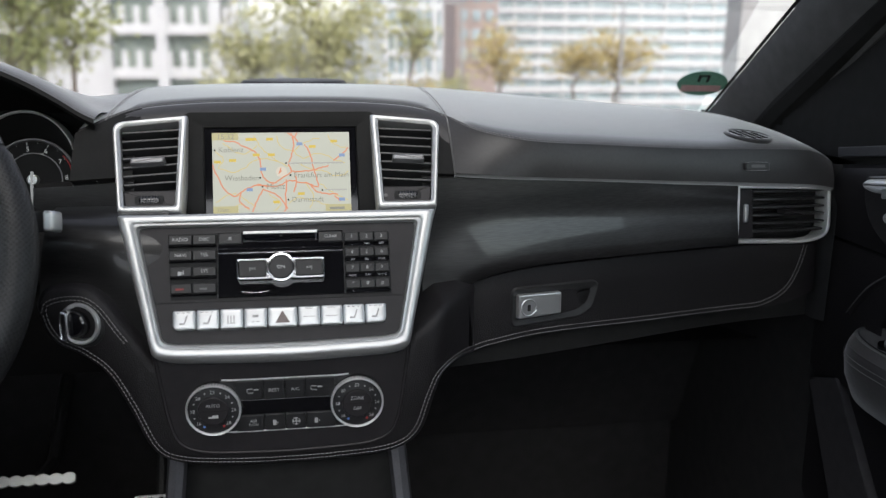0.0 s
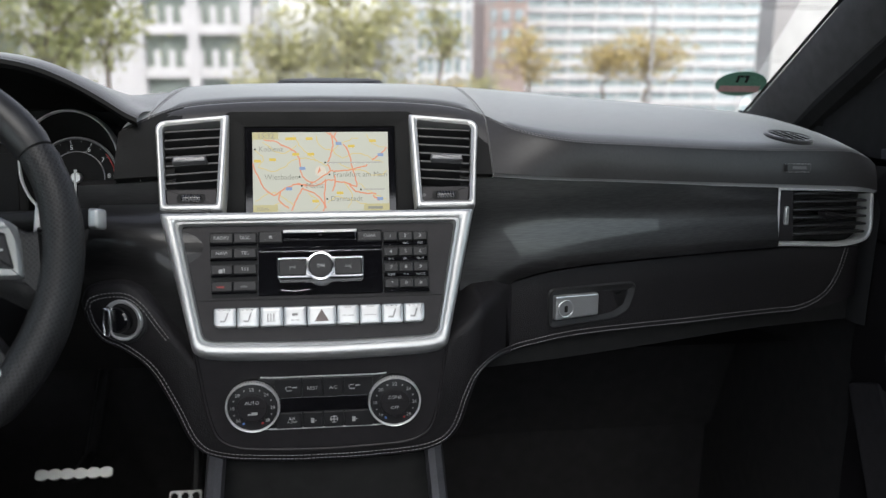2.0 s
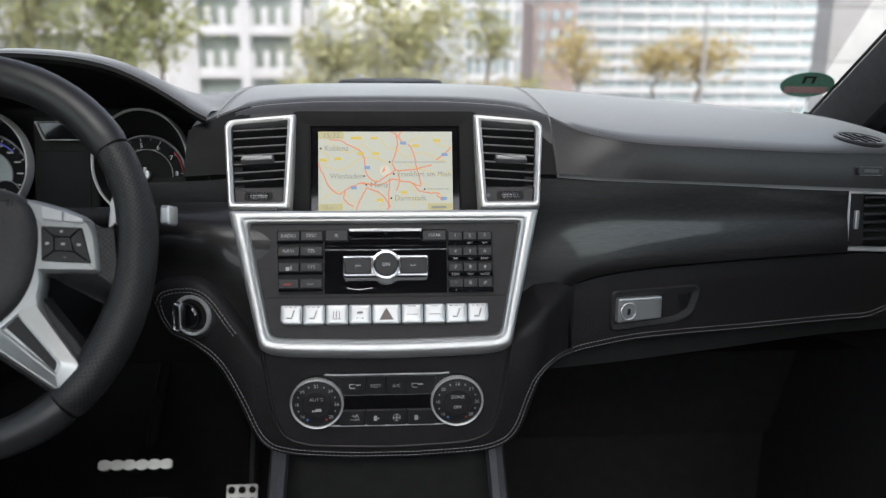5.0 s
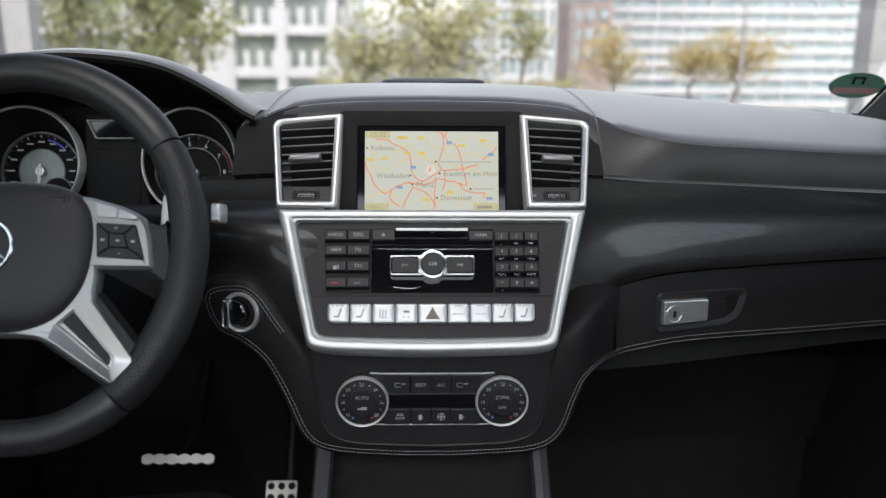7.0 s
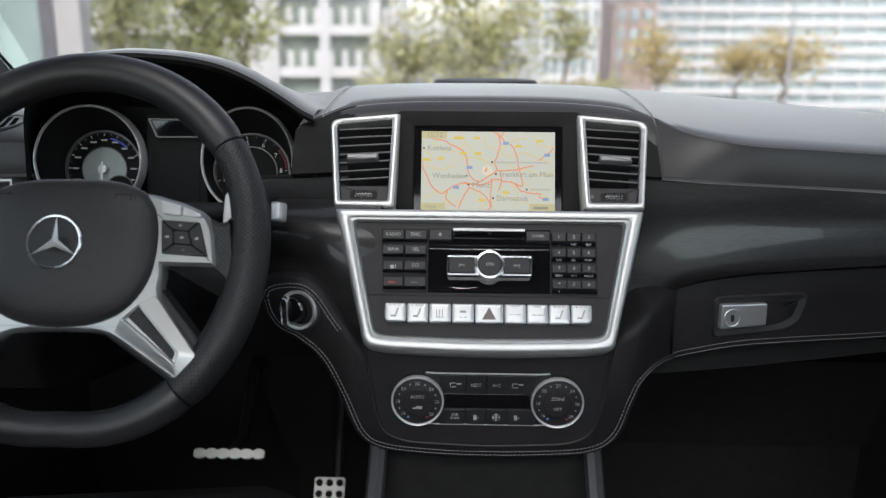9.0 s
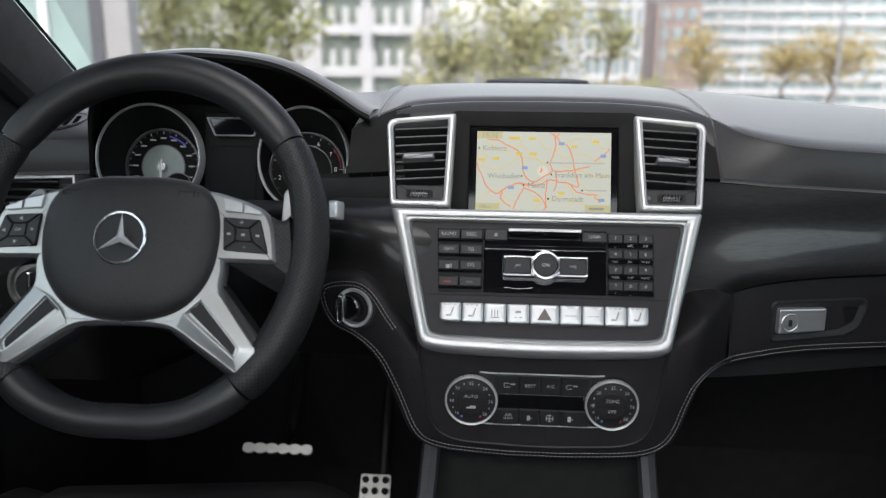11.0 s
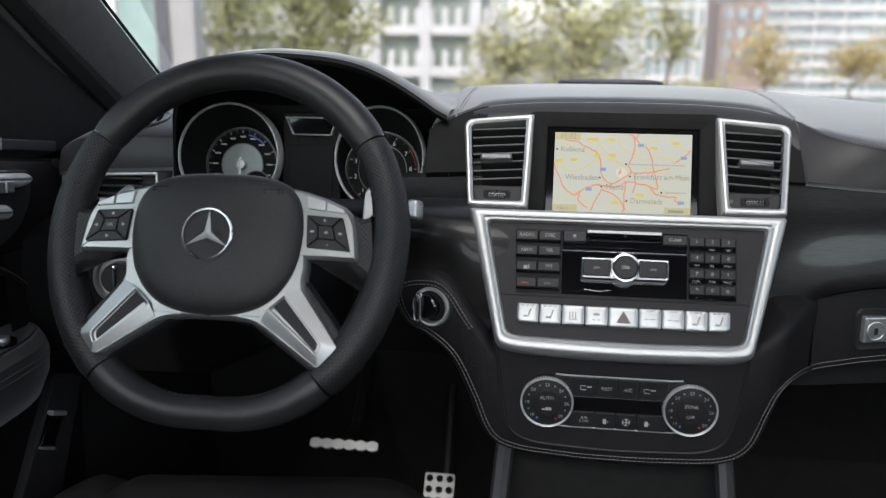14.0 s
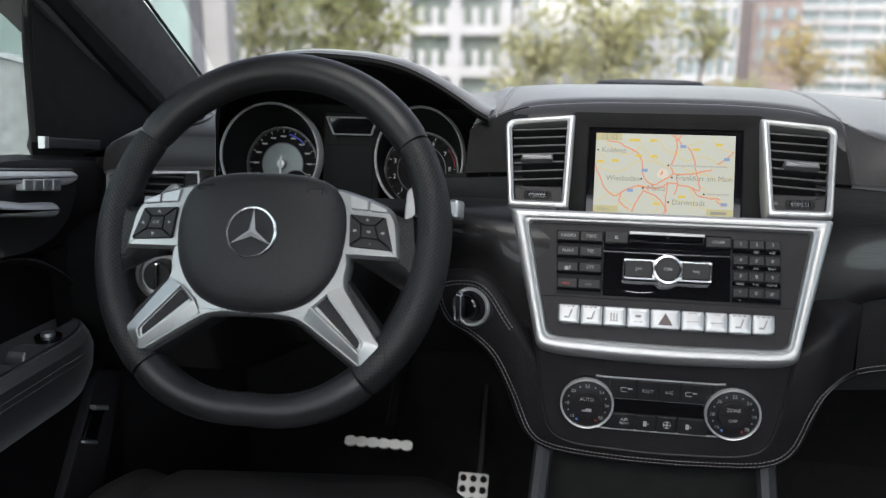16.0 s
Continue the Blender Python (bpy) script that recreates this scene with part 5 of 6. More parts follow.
    for q, t in zip(quads, marks):
        c = sum(q, Vector((0, 0))) / 4
        q2 = [tuple(c + (p - c) * 0.94 + (c - p).normalized() * 0.0003) for p in q]
        k = part("key", slab(fx(q2), 0.001, 0.0046, 0.0006, WM), KEY, sp)
        cc = fx([tuple(c)])[0]
        if t:
            words(t, WM, 0.0075 if t != "OK" else 0.005, PRINT, k, cc[0], cc[1], 0.0048)
        elif sg > 0:
            bars([(cc[0] - 0.0018, cc[1] - 0.0010, cc[0] + 0.0018, cc[1] + 0.0010)], WM, 0.0046, PRINT, k)
        else:
            out = (Vector(cc) - Vector(fx([tuple(mid)])[0])).normalized()
            n = Vector((-out.y, out.x))
            tri = [tuple(Vector(cc) + out * 0.0022), tuple(Vector(cc) - out * 0.0012 + n * 0.002), tuple(Vector(cc) - out * 0.0012 - n * 0.002)]
            part("arrow", loft([(tri, 0.004), (tri, 0.0049)], WM), PRINT, k, smooth=0)
    for q in ([(0.0895, 0.0410), (0.1090, 0.0355), (0.1095, 0.0255), (0.0915, 0.0270)], [(0.1110, 0.0348), (0.1280, 0.0275), (0.1290, 0.0235), (0.1110, 0.0252)]):
        part("silver_key", slab(fx(rounded(q, 0.0015)), 0.0, 0.0042, 0.001, WM), KEYSILVER, sp, "silver key")
    if sg > 0:
        pd = rounded([(0.1340, 0.020), (0.1350, 0.0606), (0.1406, 0.0655), (0.1466, 0.0597), (0.1495, 0.0447), (0.1470, 0.020)], [0.002, 0.006, 0.006, 0.006, 0.01, 0.002])
    else:
        pd = fx(rounded([(0.1410, 0.030), (0.1415, 0.0455), (0.1275, 0.0595), (0.1190, 0.0570), (0.1150, 0.030)], [0.002, 0.006, 0.006, 0.006, 0.002]))
    part("shift_paddle", slab(pd, -0.050, -0.045, 0.002, WS), KEYSILVER, wheel, "silver shift paddle")


WS = WM @ Matrix.Translation((0, 0, 0.005))
spoke(1)
spoke(-1)

# stalks on the column
st = thing("column_stalk", (-0.25, -0.12, 1.2), "black gear selector stalk with a silver end cap", "stalk")
part("arm", tube([(-0.36, -0.08, 1.215), (-0.28, -0.105, 1.222), (-0.235, -0.120, 1.2265)], [0.012, 0.011, 0.0105], 12), PLASTIC, st)
m = frame_of((-0.2225, -0.125, 1.2275), (0, 0.3, 1), (1, -0.3, 0))
part("end_cap", slab(rect(-0.006, -0.0105, 0.006, 0.0105, 0.004), -0.008, 0.008, 0.003, m), KEYSILVER, st, "silver cap")
st = thing("column_stalk", (-0.6, -0.1, 1.2), "black indicator stalk with silver end", "stalk")
part("arm", tube([(-0.46, -0.08, 1.215), (-0.54, -0.105, 1.216), (-0.57, -0.115, 1.217)], [0.012, 0.011, 0.0105], 12), PLASTIC, st)
part("end_cap", tube([(-0.568, -0.114, 1.217), (-0.585, -0.119, 1.217)], [0.0095, 0.0105], 12), KEYSILVER, st, "silver cap")
# round light switch
lm = frame_of((-0.640, 0.006, 1.095), (0, 0.15, 1), (1, 0.1, 0))
ls = thing("light_switch", (-0.640, 0.02, 1.06), "round headlight switch with a silver ring", "switch")
part("ring", loft([(circle(0.036, 40), -0.008), (circle(0.036, 40), 0.004), (circle(0.031, 40), 0.006), (circle(0.030, 40), -0.002)], lm), SPOKE, ls, "satin silver ring")
part("knob", loft([(circle(0.022, 32), -0.002), (circle(0.020, 32), 0.016), (circle(0.017, 32), 0.019)], lm), KEY, ls)
part("grip", slab(rect(-0.003, -0.018, 0.003, 0.018, 0.002), 0.01, 0.024, 0.002, lm), CHROME, ls)

# ---- instruments ----
cluster = thing("instrument_cluster", (-0.42, 0.16, 1.14), "instrument cluster with two chrome-ringed round gauges", "instrument cluster")
CM = frame_of((-0.426, 0.062, 1.236), (0, 0.2, 0.98))
part("housing", sheet([[CM @ Vector((u, v, -0.075)) for u in steps(-0.17, 0.22, 6)] for v in (-0.11, 0.09)]), CAVITY, cluster)
part("mask", slab(rounded([(-0.165, -0.08), (0.205, -0.08), (0.205, 0.045), (0.13, 0.092), (-0.09, 0.092), (-0.165, 0.045)], 0.02), -0.072, -0.052, 0.004, CM), CAVITY, cluster)


def oval(ru, rv, c, n=64):
    return [(c[0] + ru * math.cos(2 * math.pi * i / n), c[1] + rv * math.sin(2 * math.pi * i / n)) for i in range(n)]


def gauge(c, ru, rv, off, rd, speed):
    """A round dial at the bottom of a deep black tube with a silver lip."""
    g = part("gauge", loft([(oval(ru, rv, c), -0.020), (oval(ru, rv, c), -0.003), (oval(ru - 0.0008, rv - 0.0008, c), 0.0005), (oval(ru - 0.0018, rv - 0.0018, c), 0.0014), (oval(ru - 0.0030, rv - 0.0030, c), 0.0004), (oval(ru - 0.0036, rv - 0.0036, c), -0.004)], CM, cap0=False, cap1=False), RINGMETAL, cluster, "satin silver ring")
    part("tube", loft([(oval(ru - 0.0036, rv - 0.0036, c), -0.0035), (circle(rd + 0.002, 64, off), -0.0445)], CM, cap0=False, cap1=False), CAVITY, g, "dull black funnel")
    part("outer_wall", loft([(oval(ru - 0.0003, rv - 0.0003, c), -0.004), (oval(ru - 0.004, rv - 0.004, c), -0.056)], CM, cap0=False, cap1=False), CAVITY, g)
    w = -0.0450
    part("dial_face", loft([(circle(rd + 0.001, 56, off), w - 0.004), (circle(rd + 0.001, 56, off), w)], CM), DIAL, g)
    part("dial_ring", loft([(circle(rd + 0.0015, 64, off), w), (circle(rd + 0.0010, 64, off), w + 0.0040), (circle(rd - 0.0008, 64, off), w + 0.0040), (circle(rd - 0.0020, 64, off), w + 0.0005)], CM, cap0=False, cap1=False), RINGGREY, g, "grey dial rim")
    ri = 0.0290 if speed else 0.0325
    part("inner_ring", loft([(circle(ri + 0.0012, 48, off), w), (circle(ri + 0.0012, 48, off), w + 0.0016), (circle(ri, 48, off), w + 0.0018), (circle(ri - 0.0004, 48, off), w)], CM, cap0=False, cap1=False), RINGGREY, g)
    part("centre_disc", loft([(circle(ri, 48, off), w - 0.002), (circle(ri, 48, off), w + 0.0008)], CM), DIALSILVER if speed else DIAL, g)
    count = 13 if speed else 9
    for k in range(count * 2 - 1):
        a = radians((222 - 264 * k / (2 * count - 2)) if speed else (259 - 16 * k))
        d, n = Vector((math.cos(a), math.sin(a))), Vector((-math.sin(a), math.cos(a))) * (0.0006 if k % 2 == 0 else 0.0003)
        o, r0, r1 = Vector(off), rd - (0.0065 if k % 2 == 0 else 0.0048), rd - 0.0025
        tick = [tuple(o + d * r0 - n), tuple(o + d * r1 - n), tuple(o + d * r1 + n), tuple(o + d * r0 + n)]
        part("tick", loft([(tick, w), (tick, w + 0.0006)], CM), DIMPRINT, g, smooth=0)
        if k % 2:
            continue
        rt = rd - 0.0118
        p = (off[0] + rt * math.cos(a), off[1] + rt * math.sin(a))
        if speed:
            bars([(p[0] - 0.0040, p[1] - 0.0012, p[0] + 0.0040, p[1] + 0.0012)], CM, w + 0.0006, DIMPRINT, g)
        else:
            words(str(k // 2), CM, 0.0086, DIALPRINT, g, p[0], p[1], w + 0.0007)
    if speed:
        bm = bmesh.new()
        arc = [(off[0] + (rd - 0.0088) * math.cos(radians(q)), off[1] + (rd - 0.0088) * math.sin(radians(q))) for q in steps(44, 78, 10)]
        tube([CM @ Vector((p[0], p[1], w + 0.0012)) for p in arc], 0.0012, 6, bm=bm)
        part("warning_arc", bm, BLUEGLOW, g, "blue lit arc")
    else:
        bars([(off[0] - 0.012, off[1] + rd - 0.0185, off[0] + 0.012, off[1] + rd - 0.0170)], CM, w + 0.0006, DIMPRINT, g)
        part("red_zone", tube([CM @ Vector((off[0] + (rd - 0.004) * math.cos(radians(q)), off[1] + (rd - 0.004) * math.sin(radians(q)), w + 0.001)) for q in steps(6, 40, 8)], 0.0011, 6), REDPRINT, g, "red scale end")
    part("pointer", tube([CM @ Vector((off[0], off[1] + 0.010, w + 0.0085)), CM @ Vector((off[0] - 0.001, off[1] - 0.012, w + 0.0085)), CM @ Vector((off[0] - 0.002, off[1] - rd + 0.009, w + 0.0085))], [0.0022, 0.0020, 0.0008], 6), DIALPRINT, g, "white pointer")
    part("pointer_hub", slab(circle(0.0066, 28, off), w, w + 0.0098, 0.0015, CM), KEYSILVER, g, "silver pointer hub")
    s2 = (off[0] + 0.021, off[1] - (0.026 if speed else 0.024))
    part("small_gauge", loft([(circle(0.0190, 36, s2), w), (circle(0.0190, 36, s2), w + 0.0030), (circle(0.0178, 36, s2), w + 0.0030), (circle(0.0174, 36, s2), w + 0.0018)], CM), DIAL, g)
    part("small_rim", loft([(circle(0.0192, 36, s2), w + 0.002), (circle(0.0190, 36, s2), w + 0.0036), (circle(0.0178, 36, s2), w + 0.0036), (circle(0.0176, 36, s2), w + 0.002)], CM, cap0=False, cap1=False), RINGGREY, g)
    part("pointer", tube([CM @ Vector((s2[0], s2[1] + 0.008, w + 0.0062)), CM @ Vector((s2[0], s2[1] - 0.012, w + 0.0062))], [0.0012, 0.0008], 6), DIALPRINT, g)
    part("pointer_hub", slab(circle(0.0048, 20, s2), w, w + 0.0072, 0.001, CM), KEYSILVER, g)
    return g


gauge((-0.0805, 0.0165), 0.0705, 0.0705, (-0.0770, 0.0060), 0.0505, True)
gauge((0.1235, 0.0180), 0.0598, 0.0680, (0.1195, 0.0045), 0.0500, False)
part("info_panel", slab(rounded([(-0.012, -0.07), (0.070, -0.07), (0.066, 0.045), (0.060, 0.078), (-0.012, 0.078)], 0.003), -0.05, -0.020, 0.003, CM), CAVITY, cluster, "dull black centre panel")
tz = rounded([(-0.0075, 0.0705), (0.0035, 0.0465), (0.0560, 0.0465), (0.0640, 0.0705)], 0.002)
part("display_frame", loft([(tz, -0.02), (tz, -0.0132), (inset(tz, 0.0008), -0.0122), (inset(tz, 0.0016), -0.0130), (inset(tz, 0.0020), -0.0165)], CM, cap0=False, cap1=False), RINGMETAL, cluster, "silver frame")
part("upper_display", slab(inset(tz, 0.0018), -0.021, -0.0175, 0.0003, CM), GLOSS, cluster, "dark glossy display strip")
part("info_display", slab(rect(-0.004, -0.06, 0.058, 0.034, 0.002), -0.03, -0.0185, 0.001, CM), DIAL, cluster, "dark display")

# ---- pedals ----
def pedal(name, x0, x1, z0, z1, y, nx, nz, label):
    e = thing(name, ((x0 + x1) / 2, y + 0.1, z0 - 0.05), label, "pedal")
    m = frame_of(((x0 + x1) / 2, y, (z0 + z1) / 2), (0, 0.62, 0.78))
    w, h = (x1 - x0) / 2, (z1 - z0) / 2 / 0.78
    plate = rect(-w, -h, w, h, 0.004)
    if nz == 1:
        lobe = [(-w + 2 * w * k / 60, h * (0.55 + 0.45 * abs(math.sin(math.pi * nx * k / 60)) ** 0.7)) for k in range(61)]
        plate = [(x, -y) for x, y in lobe] + lobe[::-1]
    part("plate", slab(plate, -0.006, 0.0, 0.0008, m), SILVER, e, "brushed steel plate")
    bm = bmesh.new()
    for i in range(nx):
        for j in range(nz):
            c = (-w + (i + 0.5) * 2 * w / nx, -h + (j + 0.5) * 2 * h / nz)
            loft([(circle(0.0066, 14, c), -0.002), (circle(0.0066, 14, c), 0.002), (circle(0.005, 14, c), 0.0032)], m, bm=bm)
    part("stud", bm, RUBBER, e, "black rubber studs") if nz > 1 else bm.free()
    part("arm", tube([m @ Vector((0, -0.004, -0.012)), ((x0 + x1) / 2, y + 0.1, z0 - 0.01), ((x0 + x1) / 2, 0.63, z1 + 0.10)], 0.011, 8), PLASTIC, e)


pedal("brake_pedal", -0.508, -0.380, 0.6675, 0.6825, 0.38, 6, 1, "steel brake pedal with black rubber studs")
pedal("accelerator_pedal", -0.300, -0.243, 0.488, 0.600, 0.39, 3, 7, "steel accelerator pedal with black rubber studs")

# ---- doors ----
def car_door(sg):
    e = thing("front_door", (sg * 0.8, -0.4, 0.45), "closed black leather front door trim with padded armrest", "car door", "front doors")
    rows = []
    for y in steps(-1.1, 0.13, 28):
        fall = 0.015 + 0.16 * max(0.0, y + 0.07)
        rows.append([(sg * x, y, z - fall * max(0.0, min(1.0, (z - 1.14) / 0.11))) for x, z in ((0.84, 1.275), (0.80, 1.278), (0.782, 1.272), (0.776, 1.255), (0.778, 1.22), (0.785, 1.17), (0.788, 1.14), (0.792, 1.128), (0.815, 1.122), (0.822, 1.05), (0.815, 0.95), (0.80, 0.935), (0.796, 0.90), (0.80, 0.7), (0.81, 0.45))])
    part("panel", sheet(rows), LEATHER, e)
    rim_p = curve([(-0.6, 1.128), (-0.25, 1.1385), (-0.15, 1.1395), (-0.08, 1.130), (-0.03, 1.108), (0.015, 1.075), (0.05, 1.03)], 8)
    part("pocket_rim", tube([(sg * 0.789, p[0], p[1]) for p in rim_p], 0.006, 8), LEATHER, e, "stitched pocket rim")
    part("stitching", stitches([(sg * 0.7825, p[0], p[1] + 0.002) for p in rim_p], out=(-sg, 0, 0)), THREAD, e, "grey stitching")
    front = []
    for y in steps(-0.02, 0.13, 6):
        front.append([(sg * (0.788 + 0.02 * (z < 0.9)), y, z) for z in steps(0.92, 1.125, 5)])
    part("front_panel", sheet(front), LEATHER, e)
    # veneer with handle
    vm = frame_of((0.7745, -0.06, 1.2136), (0, 0.158, 0.987), (0, -0.987, 0.158)) if sg > 0 else frame_of((-0.7745, -0.06, 1.2136), (0, 0.158, 0.987), (0, 0.987, -0.158))
    fl = (lambda q: mirror(q)) if sg > 0 else (lambda q: q)
    vp = fl(rounded([(-0.18, 0.030), (0.091, 0.031), (0.092, -0.006), (0.072, -0.044), (0.020, -0.0725), (-0.05, -0.0785), (-0.18, -0.080)], [0.002, 0.012, 0.02, 0.03, 0.03, 0.03, 0.002], 6))
    v = part("veneer_insert", slab(vp, -0.02, 0.003, 0.002, vm), WOOD, e, "glossy black ash veneer")
    hd = fl(rounded([(-0.175, 0.0265), (0.078, 0.0268), (0.088, 0.021), (0.082, 0.013), (0.058, 0.0075), (0.020, 0.0105), (-0.175, 0.012)], [0.002, 0.008, 0.008, 0.008, 0.012, 0.01, 0.002], 5))
    part("handle_trim", slab(hd, 0.0, 0.012, 0.005, vm), RINGMETAL, v, "satin silver trim")
    for k in range(4):
        q = fl(rounded([(-0.031 + 0.0186 * k, 0.003 - 0.0004 * k), (-0.0132 + 0.0186 * k, 0.0026 - 0.0004 * k), (-0.0132 + 0.0186 * k, 0.0178), (-0.031 + 0.0186 * k, 0.0182)], 0.0022))
        part("memory_key", slab(q, 0.0, 0.0145, 0.0025, vm), KEYSILVER, v, "silver key")
    pl = fl(rounded([(-0.12, -0.002), (-0.03, -0.0125), (0.024, -0.0125), (0.032, -0.022), (0.024, -0.0315), (-0.03, -0.0295), (-0.12, -0.024)], [0.002, 0.01, 0.007, 0.008, 0.007, 0.01, 0.002], 5))
    part("pull_handle", slab(pl, 0.0, 0.024, 0.008, vm), RINGMETAL, v, "satin silver pull handle")
    # armrest
    rows = []
    for y in steps(-0.9, -0.13, 14) + [-0.12 + 0.138 * math.sin(k / 12 * math.pi / 2) for k in range(13)]:
        t = max(0.0, (y + 0.12) / 0.138)
        sh = math.sqrt(max(0.0, 1 - t ** 2.6)) if t > 0 else 1.0
        x_in = 0.80 - 0.085 * sh
        zt = 1.024 - 0.004 * t
        rows.append([(sg * 0.82, y, zt - 0.004), (sg * (x_in + 0.050 * sh), y, zt - 0.002), (sg * (x_in + 0.018 * sh), y, zt + 0.001), (sg * (x_in + 0.004), y, zt - 0.007), (sg * x_in, y, zt - 0.022), (sg * (x_in + 0.004), y, zt - 0.05), (sg * (x_in + 0.03 * sh), y, zt - 0.09), (sg * 0.81, y, zt - 0.12)])
    arm = part("armrest", sheet(rows), ARMREST, e, "padded leather armrest")
    for k in (0, 1):
        part("stitching", stitches([(r[4][0] - sg * 0.0008, r[4][1], r[4][2] + 0.006 - 0.008 * k) for r in rows[:-2]], out=(-sg, 0, 0)), THREAD, arm, "grey double stitching")
    part("trim_line", tube([(r[2][0] + sg * 0.006, r[2][1], r[2][2] + 0.0015) for r in rows[:-4]], 0.0012, 6), GREYRAIL, arm)
    for k, y in enumerate((-0.200, -0.134)):
        m = frame_of((sg * 0.752, y, 1.0255), (0, 1, 0), (1, 0, 0))
        # the grey stands in for sky reflected on glossy black switches
        part("window_switch", loft([(rect(-0.013, -0.023, 0.013, 0.023, 0.003), -0.003), (rect(-0.013, -0.023, 0.013, 0.023, 0.003), 0.002), (rect(-0.0125, -0.02, 0.0125, 0.016, 0.003), 0.008), (rect(-0.012, -0.016, 0.012, 0.006, 0.003), 0.011)], m), TAB, arm, "window switch with sky reflection put in as grey")
    m = frame_of((sg * 0.765, -0.072, 1.025), (0, 1, 0), (1, 0, 0))
    part("mirror_switch", slab(circle(0.017, 24), -0.003, 0.003, 0.001, m), GLOSS, arm)
    part("mirror_switch", slab(circle(0.009, 20), 0.0, 0.008, 0.002, m), KEYSILVER, arm)
    # lower card with boot release
    card = frame_of((sg * 0.787, 0.01, 0.87), (0, 0.1, 1), (0, 1, 0)) if sg < 0 else frame_of((0.787, 0.01, 0.87), (0, 0.1, 1), (0, -1, 0))
    cp = fl(rounded([(-0.17, -0.26), (-0.045, -0.32), (0.1105, 0.030), (0.040, 0.058)], 0.008))
    part("lower_card", slab(cp, -0.01, 0.004, 0.003, card), CARD, e)
    if sg < 0:
        part("boot_switch", slab(rounded([(-0.009, -0.027), (0.023, -0.044), (0.049, -0.006), (0.015, 0.010)], 0.003), 0.0, 0.008, 0.002, card), GLOSS, e, "glossy black boot release")
        part("switch_trim", slab(rounded([(0.014, 0.0070), (0.050, -0.0090), (0.051, -0.0020), (0.0155, 0.0140)], 0.0015), 0.002, 0.013, 0.002, card), RINGMETAL, e)
        part("switch_trim", slab(rounded([(-0.0105, -0.0320), (0.0225, -0.0490), (0.0235, -0.0450), (-0.0092, -0.0285)], 0.001), 0.002, 0.010, 0.0015, card), RINGMETAL, e)
    # mirror corner, ledge and window frame
    rows = [[(sg * 0.80, y, z) for y in (0.002, 0.04, 0.16, 0.30)] for z in (1.27, 1.36, 1.45, 1.62)]
    low = [[(sg * 0.80, y, z) for y in (-0.012, 0.04, 0.16, 0.30, 0.6)] for z in (1.10, 1.27)]
    part("mirror_corner", sheet(low, sheet(rows)), LINING, e)
    part("corner_trim", slab(fl([(0.010, 0.0035), (0.130, -0.0145), (0.1275, -0.0285), (0.008, -0.0105)]), 0.0, 0.008, 0.002, frame_of((sg * 0.792, -0.009, 1.272), (0, 0, 1), (0, 1, 0) if sg < 0 else (0, -1, 0))), GREYRAIL, e, "grey tweeter grille strip")
    part("corner_cap", slab(fl([(0.0, 0.006), (0.010, 0.0045), (0.008, -0.011), (-0.002, -0.0095)]), 0.0, 0.010, 0.002, frame_of((sg * 0.792, -0.009, 1.272), (0, 0, 1), (0, 1, 0) if sg < 0 else (0, -1, 0))), KEYSILVER, e, "silver strip end")
    part("window_frame", tube([(sg * 0.808, 0.006, 1.24), (sg * 0.806, 0.012, 1.40), (sg * 0.802, 0.020, 1.47)], 0.007, 8), LINING, e)
    part("roof_frame", tube([(sg * 0.83, 0.52, 1.17), (sg * 0.81, 0.30, 1.31), (sg * 0.80, 0.05, 1.466), (sg * 0.785, -0.02, 1.505), (sg * 0.75, -0.30, 1.63), (sg * 0.73, -1.2, 1.68)], 0.03, 10), LINING, e)
    pane = part("window_glass", sheet([[(sg * (0.815 - 0.14 * (z - 1.25) ** 1.3 + dx), y, z) for y in steps(-1.12, 0.02, 8)] for dx in (0.0, 0.004) for z in ((1.25, 1.35, 1.45, 1.55, 1.66) if dx == 0 else (1.66, 1.55, 1.45, 1.35, 1.25))]), SIDEGLASS, e, "tinted side window glass")
    pane.visible_shadow = False
    part("pillar", tube([(sg * 0.82, -1.15, 0.5), (sg * 0.82, -1.15, 1.25), (sg * 0.75, -1.22, 1.68)], 0.05, 8), LINING, e)
    part("rear_door", box(sg * 0.82 - 0.02, -2.3, 0.4, sg * 0.82 + 0.02, -1.1, 1.30), LINING, e)


car_door(-1)
car_door(1)

# ---- outside mirror ----
om = thing("outside_mirror", (-1.02, 0.22, 1.2), "silver-grey painted outside mirror beside the window", "mirror")
mo = rounded([(-0.17, -0.085), (0.075, -0.09), (0.085, 0.06), (0.02, 0.085), (-0.15, 0.08)], [0.05, 0.02, 0.03, 0.05, 0.06], 6)
m = frame_of((-1.0, 0.20, 1.295), (0, 0, 1), (1, 0.0, 0))
part("housing", loft([(inset(mo, 0.05), -0.10), (inset(mo, 0.015), -0.07), (mo, -0.02), (mo, 0.0), (inset(mo, 0.006), 0.006), (inset(mo, 0.01), -0.004)], m), WHITEPAINT, om, "silver-grey painted housing")
part("foot", tube([(-0.93, 0.2, 1.24), (-0.85, 0.16, 1.22)], 0.03, 10), PLASTIC, om)

